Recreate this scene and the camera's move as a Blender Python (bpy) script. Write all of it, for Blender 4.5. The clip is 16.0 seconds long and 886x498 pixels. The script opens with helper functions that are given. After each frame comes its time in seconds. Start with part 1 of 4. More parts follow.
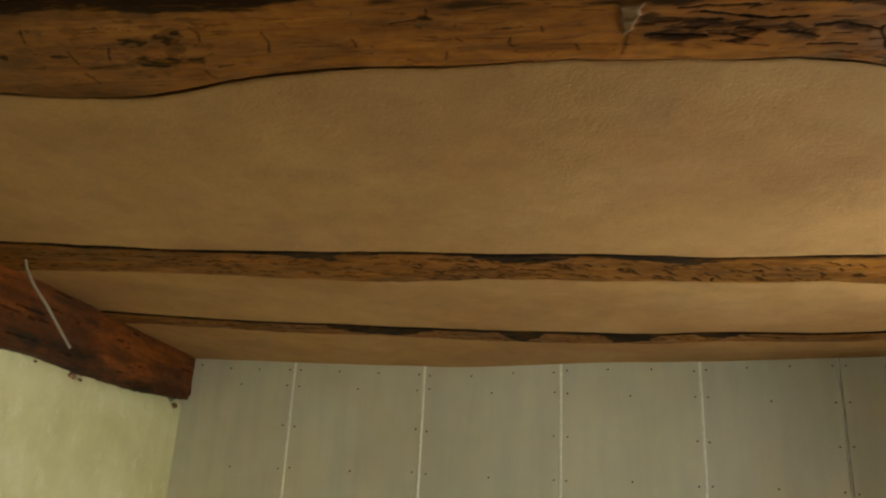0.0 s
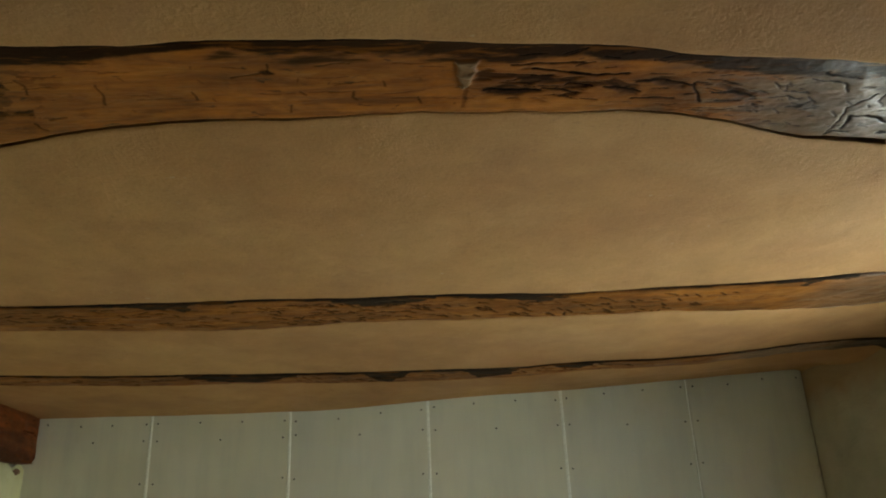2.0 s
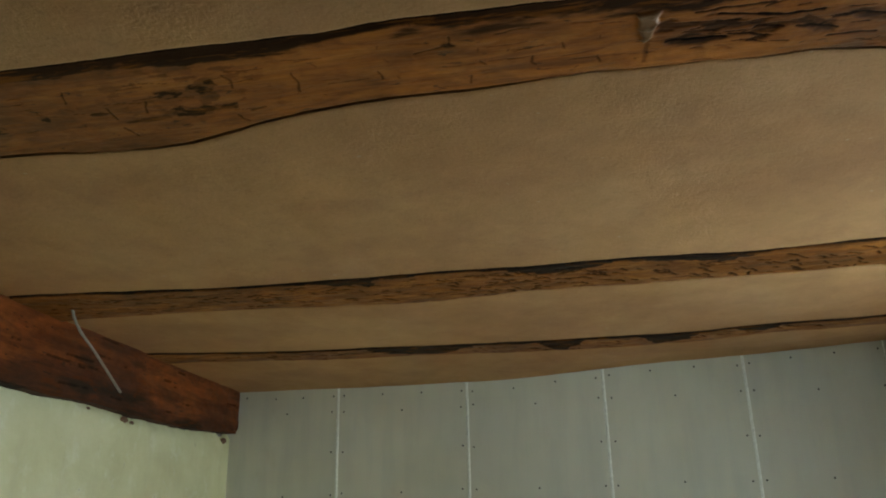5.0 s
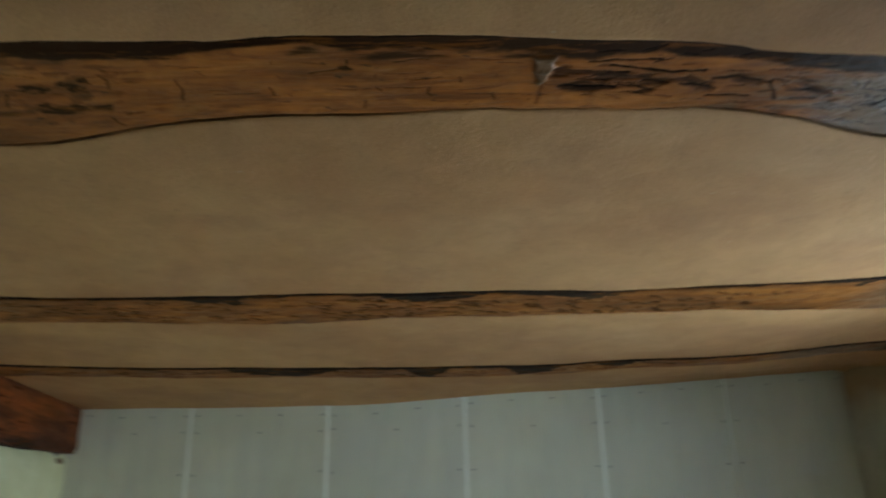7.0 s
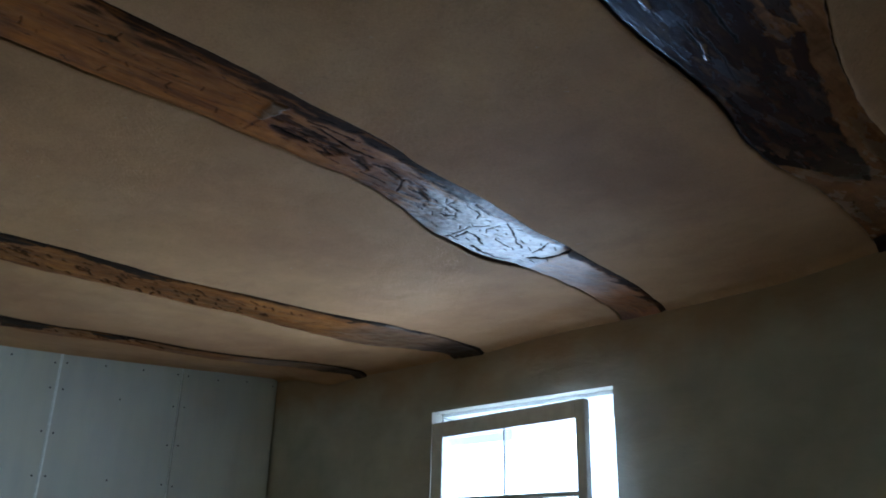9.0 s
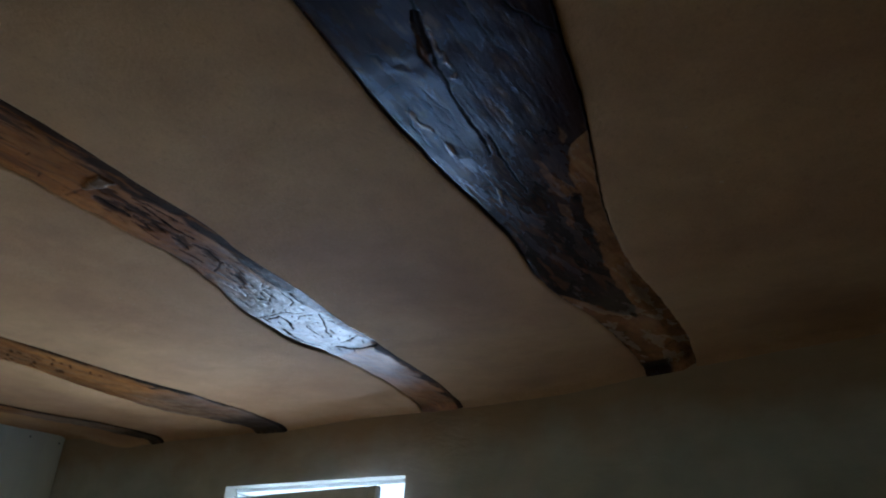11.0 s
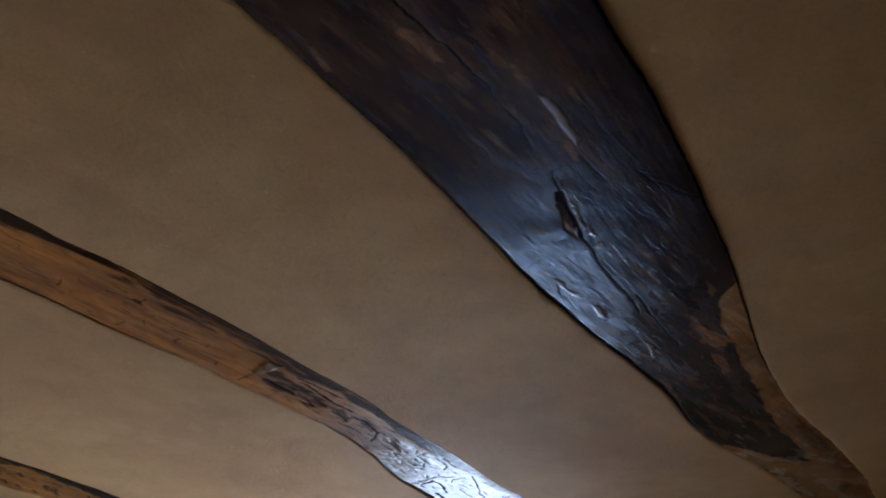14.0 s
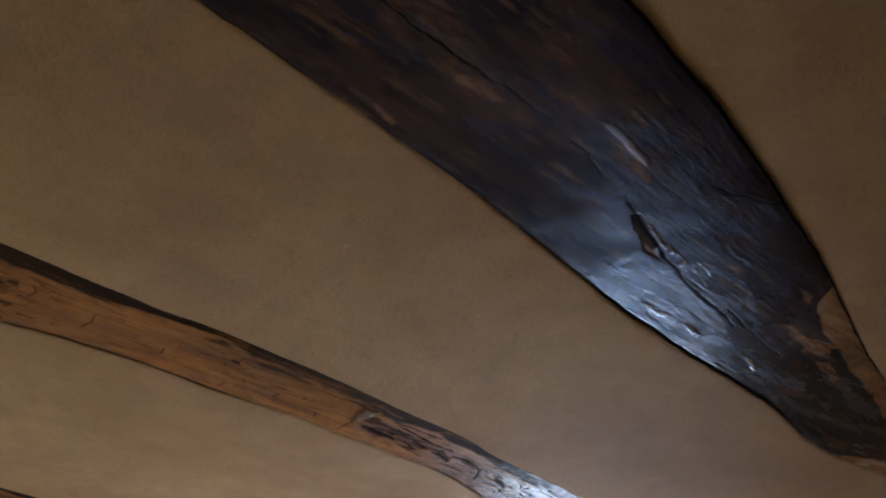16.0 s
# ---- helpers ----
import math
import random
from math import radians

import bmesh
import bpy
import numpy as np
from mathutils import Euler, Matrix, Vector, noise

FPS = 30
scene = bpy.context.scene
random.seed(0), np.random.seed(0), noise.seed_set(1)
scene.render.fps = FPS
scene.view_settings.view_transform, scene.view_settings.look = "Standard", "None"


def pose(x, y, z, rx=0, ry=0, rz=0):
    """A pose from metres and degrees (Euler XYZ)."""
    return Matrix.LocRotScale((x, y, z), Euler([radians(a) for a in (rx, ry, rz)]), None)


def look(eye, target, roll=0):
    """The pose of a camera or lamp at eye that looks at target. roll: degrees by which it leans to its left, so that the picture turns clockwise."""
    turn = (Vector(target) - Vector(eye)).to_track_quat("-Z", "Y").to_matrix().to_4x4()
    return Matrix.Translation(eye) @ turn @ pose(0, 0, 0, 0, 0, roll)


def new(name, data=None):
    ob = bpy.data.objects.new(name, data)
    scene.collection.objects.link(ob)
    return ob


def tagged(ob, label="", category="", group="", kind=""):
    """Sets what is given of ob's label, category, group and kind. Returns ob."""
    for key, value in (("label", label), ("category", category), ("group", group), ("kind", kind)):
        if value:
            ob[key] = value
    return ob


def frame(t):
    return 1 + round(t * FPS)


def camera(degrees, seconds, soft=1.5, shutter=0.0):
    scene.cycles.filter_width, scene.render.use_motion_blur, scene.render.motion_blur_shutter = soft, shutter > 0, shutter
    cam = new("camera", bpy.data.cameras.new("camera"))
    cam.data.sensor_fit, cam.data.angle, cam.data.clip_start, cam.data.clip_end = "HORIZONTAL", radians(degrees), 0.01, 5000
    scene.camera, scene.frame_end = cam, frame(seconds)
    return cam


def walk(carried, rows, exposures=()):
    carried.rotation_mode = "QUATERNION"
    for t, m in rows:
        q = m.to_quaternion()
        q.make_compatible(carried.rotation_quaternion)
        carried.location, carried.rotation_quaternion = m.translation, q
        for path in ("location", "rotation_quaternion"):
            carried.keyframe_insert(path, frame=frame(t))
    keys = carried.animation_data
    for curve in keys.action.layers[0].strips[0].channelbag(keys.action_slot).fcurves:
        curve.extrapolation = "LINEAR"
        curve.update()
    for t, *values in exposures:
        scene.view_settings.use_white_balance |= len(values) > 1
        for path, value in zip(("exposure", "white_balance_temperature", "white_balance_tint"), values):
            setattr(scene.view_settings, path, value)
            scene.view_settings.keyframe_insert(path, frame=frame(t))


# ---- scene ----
cam = camera(58.1, 16.0, 1.9, 0.4)
PATH = [
    (0, (0.501, -0.202, 1.507), (0.233, 1.665, 2.172), 3.1),
    (0.5, (0.513, -0.226, 1.517), (0.359, 1.639, 2.224), 0.7),
    (1, (0.501, -0.228, 1.512), (0.536, 1.642, 2.22), -1.9),
    (1.5, (0.524, -0.226, 1.52), (0.607, 1.632, 2.254), -2.0),
    (2, (0.531, -0.219, 1.527), (0.59, 1.635, 2.273), -2.4),
    (2.5, (0.508, -0.214, 1.518), (0.47, 1.661, 2.213), -1.4),
    (3, (0.487, -0.225, 1.518), (0.31, 1.65, 2.19), -0.8),
    (3.5, (0.481, -0.226, 1.513), (0.259, 1.637, 2.206), -0.8),
    (4, (0.466, -0.233, 1.51), (0.203, 1.619, 2.217), -1.0),
    (4.2, (0.462, -0.229, 1.506), (0.175, 1.623, 2.203), -1.3),
    (6.3, (0.524, -0.24, 1.508), (0.17, 1.595, 2.221), -0.7),
    (6.5, (0.49, -0.228, 1.507), (0.236, 1.612, 2.248), -1.3),
    (7, (0.45, -0.221, 1.527), (0.459, 1.638, 2.267), -1.3),
    (7.2, (0.32, -0.256, 1.486), (0.613, 1.554, 2.286), -0.6),
    (7.4, (0.273, -0.221, 1.497), (0.807, 1.521, 2.321), -2.1),
    (7.5, (0.241, -0.199, 1.5), (0.89, 1.502, 2.326), -3.2),
    (7.6, (0.185, -0.182, 1.494), (0.96, 1.468, 2.318), -1.1),
    (8, (0.076, -0.24, 1.483), (1.124, 1.258, 2.294), 1.5),
    (8.2, (0.054, -0.315, 1.474), (1.2, 1.139, 2.229), 2.5),
    (10.3, (-0.053, -0.39, 1.474), (1.316, 0.9, 2.16), 1.7),
    (10.5, (-0.054, -0.432, 1.487), (1.37, 0.76, 2.228), 3.0),
    (11, (-0.079, -0.476, 1.482), (1.4, 0.533, 2.373), 3.8),
    (11.5, (-0.094, -0.479, 1.492), (1.34, 0.544, 2.44), 3.4),
    (12, (-0.105, -0.487, 1.497), (1.246, 0.576, 2.52), 4.7),
    (12.5, (-0.111, -0.484, 1.502), (1.177, 0.609, 2.574), 4.8),
    (13, (-0.127, -0.477, 1.499), (1.112, 0.637, 2.606), 4.6),
    (13.5, (-0.14, -0.477, 1.498), (1.056, 0.654, 2.632), 3.7),
    (14, (-0.161, -0.473, 1.493), (0.982, 0.677, 2.665), 4.7),
    (14.5, (-0.175, -0.471, 1.484), (0.911, 0.718, 2.668), 4.7),
    (15, (-0.181, -0.487, 1.488), (0.823, 0.724, 2.721), 4.0),
    (15.5, (-0.176, -0.495, 1.5), (0.786, 0.73, 2.753), 3.6),
    (16, (-0.166, -0.488, 1.498), (0.791, 0.776, 2.718), 3.4),
]
EXPOSURES = [(0.0, -0.64, 10300, 14), (1.5, -0.73, 8800, 8), (3.5, -0.79, 7700, 11), (6.5, -0.69, 6350, 8), (7.2, -0.76, 6050, 9), (8.0, -0.93, 5350, 14), (10.5, -1.82, 5150, 14), (11.0, -1.38, 5250, 16), (12.5, -0.84, 5450, 18), (14.5, -0.58, 5850, 22), (16.0, -0.51, 6050, 23)]
walk(cam, [(t, look(eye, target, roll)) for t, eye, target, roll in PATH], EXPOSURES)

# ---- world and light ----
world = bpy.data.worlds.new("sky")
world.use_nodes = True
scene.world = world
sky = world.node_tree.nodes.new("ShaderNodeTexSky")
sky.sky_type, sky.sun_disc = "NISHITA", False
sky.sun_elevation, sky.sun_rotation = radians(40), radians(200)
world.node_tree.links.new(sky.outputs[0], world.node_tree.nodes["Background"].inputs[0])
world.node_tree.nodes["Background"].inputs[1].default_value = 0.1


def daylight(name, centre, turn, wide, high, watts, colour):
    """Sky light that enters through an opening."""
    lamp = bpy.data.lights.new(name, "AREA")
    lamp.shape, lamp.size, lamp.size_y = "RECTANGLE", wide, high
    lamp.energy, lamp.color = watts, colour
    ob = new(name, lamp)
    ob.matrix_world = Matrix.Translation(centre) @ Euler([radians(a) for a in turn]).to_matrix().to_4x4()
    return ob


daylight("window_daylight", (2.8, 1.65, 1.35), (50, 0, 90), 1.1, 1.4, 134.0, (0.68, 0.86, 1.0))


# ---- numeric noise ----
def lattice(ix, iy, seed):
    h = (ix * 374761393 + iy * 668265263 + seed * 974634777) & 0x7FFFFFFF
    h = ((h ^ (h >> 13)) * 1274126177) & 0x7FFFFFFF
    return ((h ^ (h >> 16)) & 0xFFFF) / 65535.0


def value_noise(x, y, seed=0):
    x, y = np.asarray(x, float), np.asarray(y, float)
    ix, iy = np.floor(x).astype(np.int64), np.floor(y).astype(np.int64)
    fx, fy = x - ix, y - iy
    fx, fy = fx * fx * (3 - 2 * fx), fy * fy * (3 - 2 * fy)
    a, b = lattice(ix, iy, seed), lattice(ix + 1, iy, seed)
    c, d = lattice(ix, iy + 1, seed), lattice(ix + 1, iy + 1, seed)
    return (a + (b - a) * fx) * (1 - fy) + (c + (d - c) * fx) * fy


def fbm(x, y, seed=0, octaves=4):
    total, amp, norm = 0.0, 1.0, 0.0
    for k in range(octaves):
        total = total + amp * value_noise(x * 2 ** k + 17.3 * k, y * 2 ** k + 5.1 * k, seed + k)
        norm += amp
        amp *= 0.5
    return total / norm


def smooth(a, b, x):
    t = np.clip((x - a) / (b - a), 0, 1)
    return t * t * (3 - 2 * t)


def curve(points, x):
    """A smooth line through (place, value) pairs, sampled at x."""
    px, py = np.array([p[0] for p in points]), np.array([p[1] for p in points])
    return sum(np.interp(x + s, px, py) * w for s, w in ((-0.05, 0.1), (-0.025, 0.2), (0, 0.4), (0.025, 0.2), (0.05, 0.1)))


def near_line(X, Y, line):
    """Distance of every point to a broken line in plan."""
    best = np.full(X.shape, 9.0)
    for (ax, ay), (bx, by) in zip(line[:-1], line[1:]):
        dx, dy = bx - ax, by - ay
        t = np.clip(((X - ax) * dx + (Y - ay) * dy) / (dx * dx + dy * dy + 1e-12), 0, 1)
        best = np.minimum(best, np.hypot(X - ax - t * dx, Y - ay - t * dy))
    return best


# ---- materials ----
class Nodes:
    def __init__(self, name):
        self.mat = bpy.data.materials.new(name)
        self.mat.use_nodes = True
        self.tree = self.mat.node_tree
        self.bsdf = self.tree.nodes["Principled BSDF"]
        self.coord = self.tree.nodes.new("ShaderNodeTexCoord").outputs["Object"]

    def link(self, a, b):
        self.tree.links.new(a, b)

    def value(self, v, socket):
        if isinstance(v, bpy.types.NodeSocket):
            self.link(v, socket)
        else:
            socket.default_value = v

    def scaled(self, scale, turn=(0, 0, 0)):
        m = self.tree.nodes.new("ShaderNodeMapping")
        m.inputs["Scale"].default_value = scale
        m.inputs["Rotation"].default_value = turn
        self.link(self.coord, m.inputs["Vector"])
        return m.outputs[0]

    def noise(self, scale, detail=4.0, rough=0.55, stretch=(1, 1, 1), twist=0.0, turn=(0, 0, 0)):
        n = self.tree.nodes.new("ShaderNodeTexNoise")
        n.inputs["Scale"].default_value, n.inputs["Detail"].default_value = scale, detail
        n.inputs["Roughness"].default_value, n.inputs["Distortion"].default_value = rough, twist
        self.link(self.scaled(stretch, turn), n.inputs["Vector"])
        return n.outputs["Fac"]

    def ramp(self, fac, *stops):
        r = self.tree.nodes.new("ShaderNodeValToRGB")
        e = r.color_ramp.elements
        while len(e) < len(stops):
            e.new(0.5)
        for el, (p, c) in zip(e, stops):
            el.position = p
            el.color = (*c, 1) if isinstance(c, tuple) else (c, c, c, 1)
        self.link(fac, r.inputs[0])
        return r.outputs[0]

    def mix(self, fac, a, b, blend="MIX"):
        m = self.tree.nodes.new("ShaderNodeMix")
        m.data_type, m.blend_type = "RGBA", blend
        self.value(fac, m.inputs[0])
        for v, s in ((a, m.inputs[6]), (b, m.inputs[7])):
            self.value((*v, 1) if isinstance(v, tuple) else v, s)
        return m.outputs[2]

    def math(self, op, a, b=0.0):
        m = self.tree.nodes.new("ShaderNodeMath")
        m.operation = op
        self.value(a, m.inputs[0])
        self.value(b, m.inputs[1])
        return m.outputs[0]

    def attribute(self, name):
        a = self.tree.nodes.new("ShaderNodeAttribute")
        a.attribute_name = name
        return a.outputs["Fac"]

    def axis(self, k):
        s = self.tree.nodes.new("ShaderNodeSeparateXYZ")
        self.link(self.coord, s.inputs[0])
        return s.outputs[k]

    def bump(self, height, strength, distance=0.01, under=None):
        b = self.tree.nodes.new("ShaderNodeBump")
        b.inputs["Strength"].default_value, b.inputs["Distance"].default_value = strength, distance
        self.link(height, b.inputs["Height"])
        if under is not None:
            self.link(under, b.inputs["Normal"])
        return b.outputs[0]

    def done(self, colour, rough=0.6, normal=None, metal=0.0, spec=0.5, coat=0.0):
        self.value((*colour, 1) if isinstance(colour, tuple) else colour, self.bsdf.inputs["Base Color"])
        self.value(rough, self.bsdf.inputs["Roughness"])
        self.bsdf.inputs["Metallic"].default_value = metal
        self.bsdf.inputs["Specular IOR Level"].default_value = spec
        self.bsdf.inputs["Coat Weight"].default_value = coat
        self.bsdf.inputs["Coat Roughness"].default_value = 0.2
        if normal is not None:
            self.link(normal, self.bsdf.inputs["Normal"])
        return self.mat


def clay_plaster():
    n = Nodes("clay_plaster")
    cloud = n.noise(2.2, 4, 0.55, (0.9, 1.1, 1), 0.4)
    trowel = n.noise(10, 6, 0.65, (1.1, 0.9, 1), 0.4)
    grit = n.noise(170, 3, 0.7)
    fibre = n.noise(85, 3, 0.6, (0.75, 1.05, 1), 0.4, (0, 0, 0.5))
    c = n.ramp(cloud, (0.3, (0.4, 0.205, 0.092)), (0.5, (0.47, 0.253, 0.115)), (0.72, (0.53, 0.31, 0.152)))
    c = n.mix(n.ramp(n.noise(1.3, 3, 0.5, (1, 1, 1), 0.3), (0.42, 0.0), (0.6, 0.55)), c, (0.56, 0.33, 0.148))
    c = n.mix(n.ramp(n.noise(4.2, 4, 0.6, (1, 1, 1), 0.3), (0.5, 0.0), (0.66, 0.4)), c, (0.39, 0.2, 0.1))
    c = n.mix(0.36, c, n.ramp(trowel, (0.28, (0.6, 0.56, 0.5)), (0.72, (1.08, 1.08, 1.08))), "MULTIPLY")
    c = n.mix(0.4, c, n.ramp(grit, (0.3, (0.7, 0.68, 0.64)), (0.7, (1.0, 1.0, 1.0))), "MULTIPLY")
    c = n.mix(n.ramp(fibre, (0.58, 0.0), (0.7, 0.25)), c, (0.25, 0.14, 0.072))
    c = n.mix(n.ramp(n.noise(38, 2), (0.74, 0.0), (0.79, 0.4)), c, (0.55, 0.44, 0.3))
    b = n.bump(trowel, 0.2, 0.02)
    b = n.bump(n.noise(34, 4, 0.65, (1.1, 0.9, 1), 0.5), 0.1, 0.006, b)
    b = n.bump(grit, 0.35, 0.004, b)
    b = n.bump(fibre, 0.34, 0.0035, b)
    return n.done(c, 0.8, b, spec=0.2)


def clay_wall():
    """First coat, greyer, with a smear of the ceiling's finish along its top."""
    n = Nodes("clay_wall")
    cloud = n.noise(3.2, 4, 0.55)
    trowel = n.noise(11, 5, 0.6, (1, 0.6, 1.5), 0.5)
    c = n.ramp(cloud, (0.3, (0.42, 0.4, 0.335)), (0.7, (0.58, 0.555, 0.47)))
    z = n.math("ADD", n.axis(2), n.math("MULTIPLY", n.math("SUBTRACT", n.noise(4.5, 4), 0.5), 0.22))
    top = n.ramp(n.math("MULTIPLY", n.math("SUBTRACT", z, 2.02), 5.0), (0.0, 0.0), (0.9, 0.9))
    c = n.mix(top, c, (0.4, 0.255, 0.135))
    c = n.mix(0.4, c, n.ramp(trowel, (0.25, (0.66, 0.66, 0.64)), (0.75, (1.0, 1.0, 1.0))), "MULTIPLY")
    b = n.bump(trowel, 0.3, 0.02)
    b = n.bump(n.noise(150, 3, 0.7), 0.3, 0.003, b)
    return n.done(c, 0.8, b, spec=0.3)


def lime_plaster():
    n = Nodes("lime_plaster")
    c = n.ramp(n.noise(3.5, 5, 0.6), (0.3, (0.58, 0.54, 0.3)), (0.5, (0.66, 0.63, 0.37)), (0.7, (0.74, 0.71, 0.47)))
    drip = n.noise(6, 4, 0.6, (1, 1, 0.2))
    c = n.mix(n.ramp(drip, (0.54, 0.0), (0.7, 0.35)), c, (0.5, 0.45, 0.27))
    c = n.mix(n.ramp(n.noise(13, 5, 0.65), (0.55, 0.0), (0.68, 0.45)), c, (0.8, 0.79, 0.62))
    c = n.mix(n.ramp(n.noise(26, 3), (0.72, 0.0), (0.77, 0.6)), c, (0.36, 0.32, 0.22))
    b = n.bump(n.noise(7, 5, 0.6), 0.35, 0.02)
    b = n.bump(n.noise(120, 3, 0.7), 0.2, 0.003, b)
    return n.done(c, 0.75, b, spec=0.3)


def board_paper():
    n = Nodes("board_paper")
    info = n.tree.nodes.new("ShaderNodeObjectInfo")
    c = n.ramp(n.noise(1.6, 4, 0.55), (0.3, (0.56, 0.535, 0.41)), (0.7, (0.68, 0.655, 0.52)))
    c = n.mix(n.ramp(info.outputs["Random"], (0.0, 0.0), (1.0, 0.25)), c, (0.52, 0.54, 0.5))
    c = n.mix(n.ramp(n.noise(14, 3, 0.6, (1, 1, 0.12)), (0.45, 0.0), (0.8, 0.3)), c, (0.38, 0.4, 0.36))
    c = n.mix(n.ramp(n.noise(5, 4, 0.6), (0.62, 0.0), (0.78, 0.35)), c, (0.5, 0.45, 0.32))
    b = n.bump(n.noise(220, 2, 0.6, (1, 1, 0.4)), 0.12, 0.002)
    return n.done(c, 0.68, b, spec=0.35)


def beam_wood(name, light, mid, deep, dark=(0.022, 0.0145, 0.0105), rough=(0.34, 0.56), dull=0.65, spec=0.5, relief=1.0, sheen=3.0, fleck=0.0, turned=False):
    """Oiled old wood: sawn face, dark wane, cracks and bare or pale places as the mesh carries them."""
    n = Nodes(name)
    if turned:
        n.coord = n.scaled((1, 1, 1), (0, 0, math.pi / 2))
    grain = n.noise(16, 6, 0.65, (0.25, 1.3, 1.4), 1.0)
    fine = n.noise(90, 4, 0.6, (0.07, 1.6, 1.6), 0.4)
    cloud = n.noise(5, 4, 0.6, (0.5, 1.5, 1))
    c = n.ramp(grain, (0.25, deep), (0.5, mid), (0.75, light))
    c = n.mix(0.55, c, n.ramp(fine, (0.3, (0.55, 0.5, 0.45)), (0.7, (1.0, 1.0, 1.0))), "MULTIPLY")
    c = n.mix(n.ramp(cloud, (0.45, 0.0), (0.69, 0.65)), c, tuple(0.55 * v for v in deep))
    streak = n.noise(34, 5, 0.65, (0.05, 1.3, 1.3), 0.5)
    c = n.mix(n.ramp(streak, (0.57, 0.0), (0.72, 0.35)), c, tuple(0.45 * v for v in deep))
    worn = n.noise(26, 5, 0.7, (0.7, 1.0, 1), 0.6)
    c = n.mix(0.6, c, n.ramp(worn, (0.32, (0.55, 0.47, 0.4)), (0.5, (0.95, 0.95, 0.95)), (0.7, (1.3, 1.24, 1.15))), "MULTIPLY")
    specks = n.noise(60, 3, 0.6, (0.4, 1.2, 1), 0.6)
    c = n.mix(n.ramp(specks, (0.64, 0.0), (0.7, 0.75)), c, tuple(0.25 * v for v in deep))
    c = n.mix(n.attribute("pale"), c, n.ramp(n.noise(30, 5, 0.65, (0.5, 1, 1)), (0.3, (0.065, 0.037, 0.021)), (0.6, (0.18, 0.108, 0.062))))
    flecks = n.noise(42, 5, 0.65, (0.2, 1.6, 1), 0.6)
    patina = n.ramp(n.noise(7, 5, 0.6, (0.4, 1.3, 1)), (0.35, dark), (0.75, tuple(1.9 * v for v in dark)))
    patina = n.mix(n.ramp(flecks, (0.54 + fleck, 0.0), (0.64 + fleck, 0.8)), patina, tuple(0.5 * v for v in mid))
    c = n.mix(n.attribute("dark"), c, patina)
    c = n.mix(n.attribute("lime"), c, (0.2, 0.125, 0.072))
    c = n.mix(n.attribute("cut"), c, (0.012, 0.009, 0.008))
    r = n.ramp(n.noise(18, 5, 0.6, (0.4, 1.3, 1)), (0.3, rough[0]), (0.75, rough[1]))
    r = n.mix(n.attribute("dark"), r, (dull, dull, dull)) if dull else r
    r = n.mix(n.math("MULTIPLY", n.attribute("pale"), 0.85), r, (0.3, 0.3, 0.3))
    r = n.mix(n.attribute("lime"), r, (0.35, 0.35, 0.35))
    r = n.mix(n.attribute("cut"), r, (0.8, 0.8, 0.8))
    b = n.bump(grain, 0.3 * relief, 0.006)
    b = n.bump(fine, 0.25, 0.002, b)
    b = n.bump(n.noise(24, 4, 0.6, (0.5, 1, 1), 0.5), 0.35 * relief, 0.006, b)
    done = n.done(c, r, b)
    shut = n.math("SUBTRACT", 1.0, n.attribute("cut"))
    if dull:
        shut = n.math("MULTIPLY", shut, n.math("SUBTRACT", 1.0, n.math("MULTIPLY", n.attribute("dark"), 0.75)))
    shut = n.math("MULTIPLY", shut, n.math("ADD", 1.0, n.math("MULTIPLY", n.attribute("pale"), sheen)))
    shut = n.math("ADD", shut, n.math("MULTIPLY", n.attribute("lime"), 0.5 * sheen))
    n.link(n.math("MULTIPLY", shut, spec), n.bsdf.inputs["Specular IOR Level"])
    return done


def plain(name, colour, rough=0.6, metal=0.0, spec=0.5, vary=0.12, scale=30):
    n = Nodes(name)
    c = n.ramp(n.noise(scale, 4), (0.3, tuple(v * (1 - vary) for v in colour)), (0.7, tuple(min(1.0, v * (1 + vary)) for v in colour)))
    return n.done(c, rough, n.bump(n.noise(scale * 4, 3), 0.12, 0.002), metal, spec)


def pane_glass():
    n = Nodes("pane_glass")
    n.bsdf.inputs["Transmission Weight"].default_value = 1.0
    n.bsdf.inputs["IOR"].default_value = 1.45
    return n.done((0.96, 0.98, 0.97), 0.0)


CLAY, CLAY_WALL, LIME, BOARD = clay_plaster(), clay_wall(), lime_plaster(), board_paper()
OAK = beam_wood("waxed_oak", (0.58, 0.222, 0.045), (0.43, 0.148, 0.026), (0.15, 0.046, 0.009), dark=(0.03, 0.013, 0.006), spec=0.28, sheen=2.6)
OAK_FAR = beam_wood("waxed_oak_grey", (0.44, 0.18, 0.04), (0.29, 0.108, 0.022), (0.1, 0.034, 0.008), rough=(0.5, 0.7), dull=0.75, spec=0.14)
SLAB = beam_wood("blackened_oak", (0.5, 0.27, 0.13), (0.37, 0.17, 0.07), (0.17, 0.068, 0.024), dark=(0.026, 0.0105, 0.0075), rough=(0.2, 0.33), dull=0.0, spec=0.27, relief=0.45, sheen=0.8, fleck=0.24)
# the blue of the reflected daylight is put into the slab's specular tint
SLAB.node_tree.nodes["Principled BSDF"].inputs["Specular Tint"].default_value = (0.05, 0.42, 1.0, 1)
RED_OAK = beam_wood("stained_oak", (0.33, 0.09, 0.015), (0.2, 0.05, 0.009), (0.075, 0.019, 0.005), rough=(0.45, 0.65), dull=0.7, spec=0.2, turned=True)
STRIP = plain("joint_filler", (0.82, 0.83, 0.75), 0.7, scale=60)
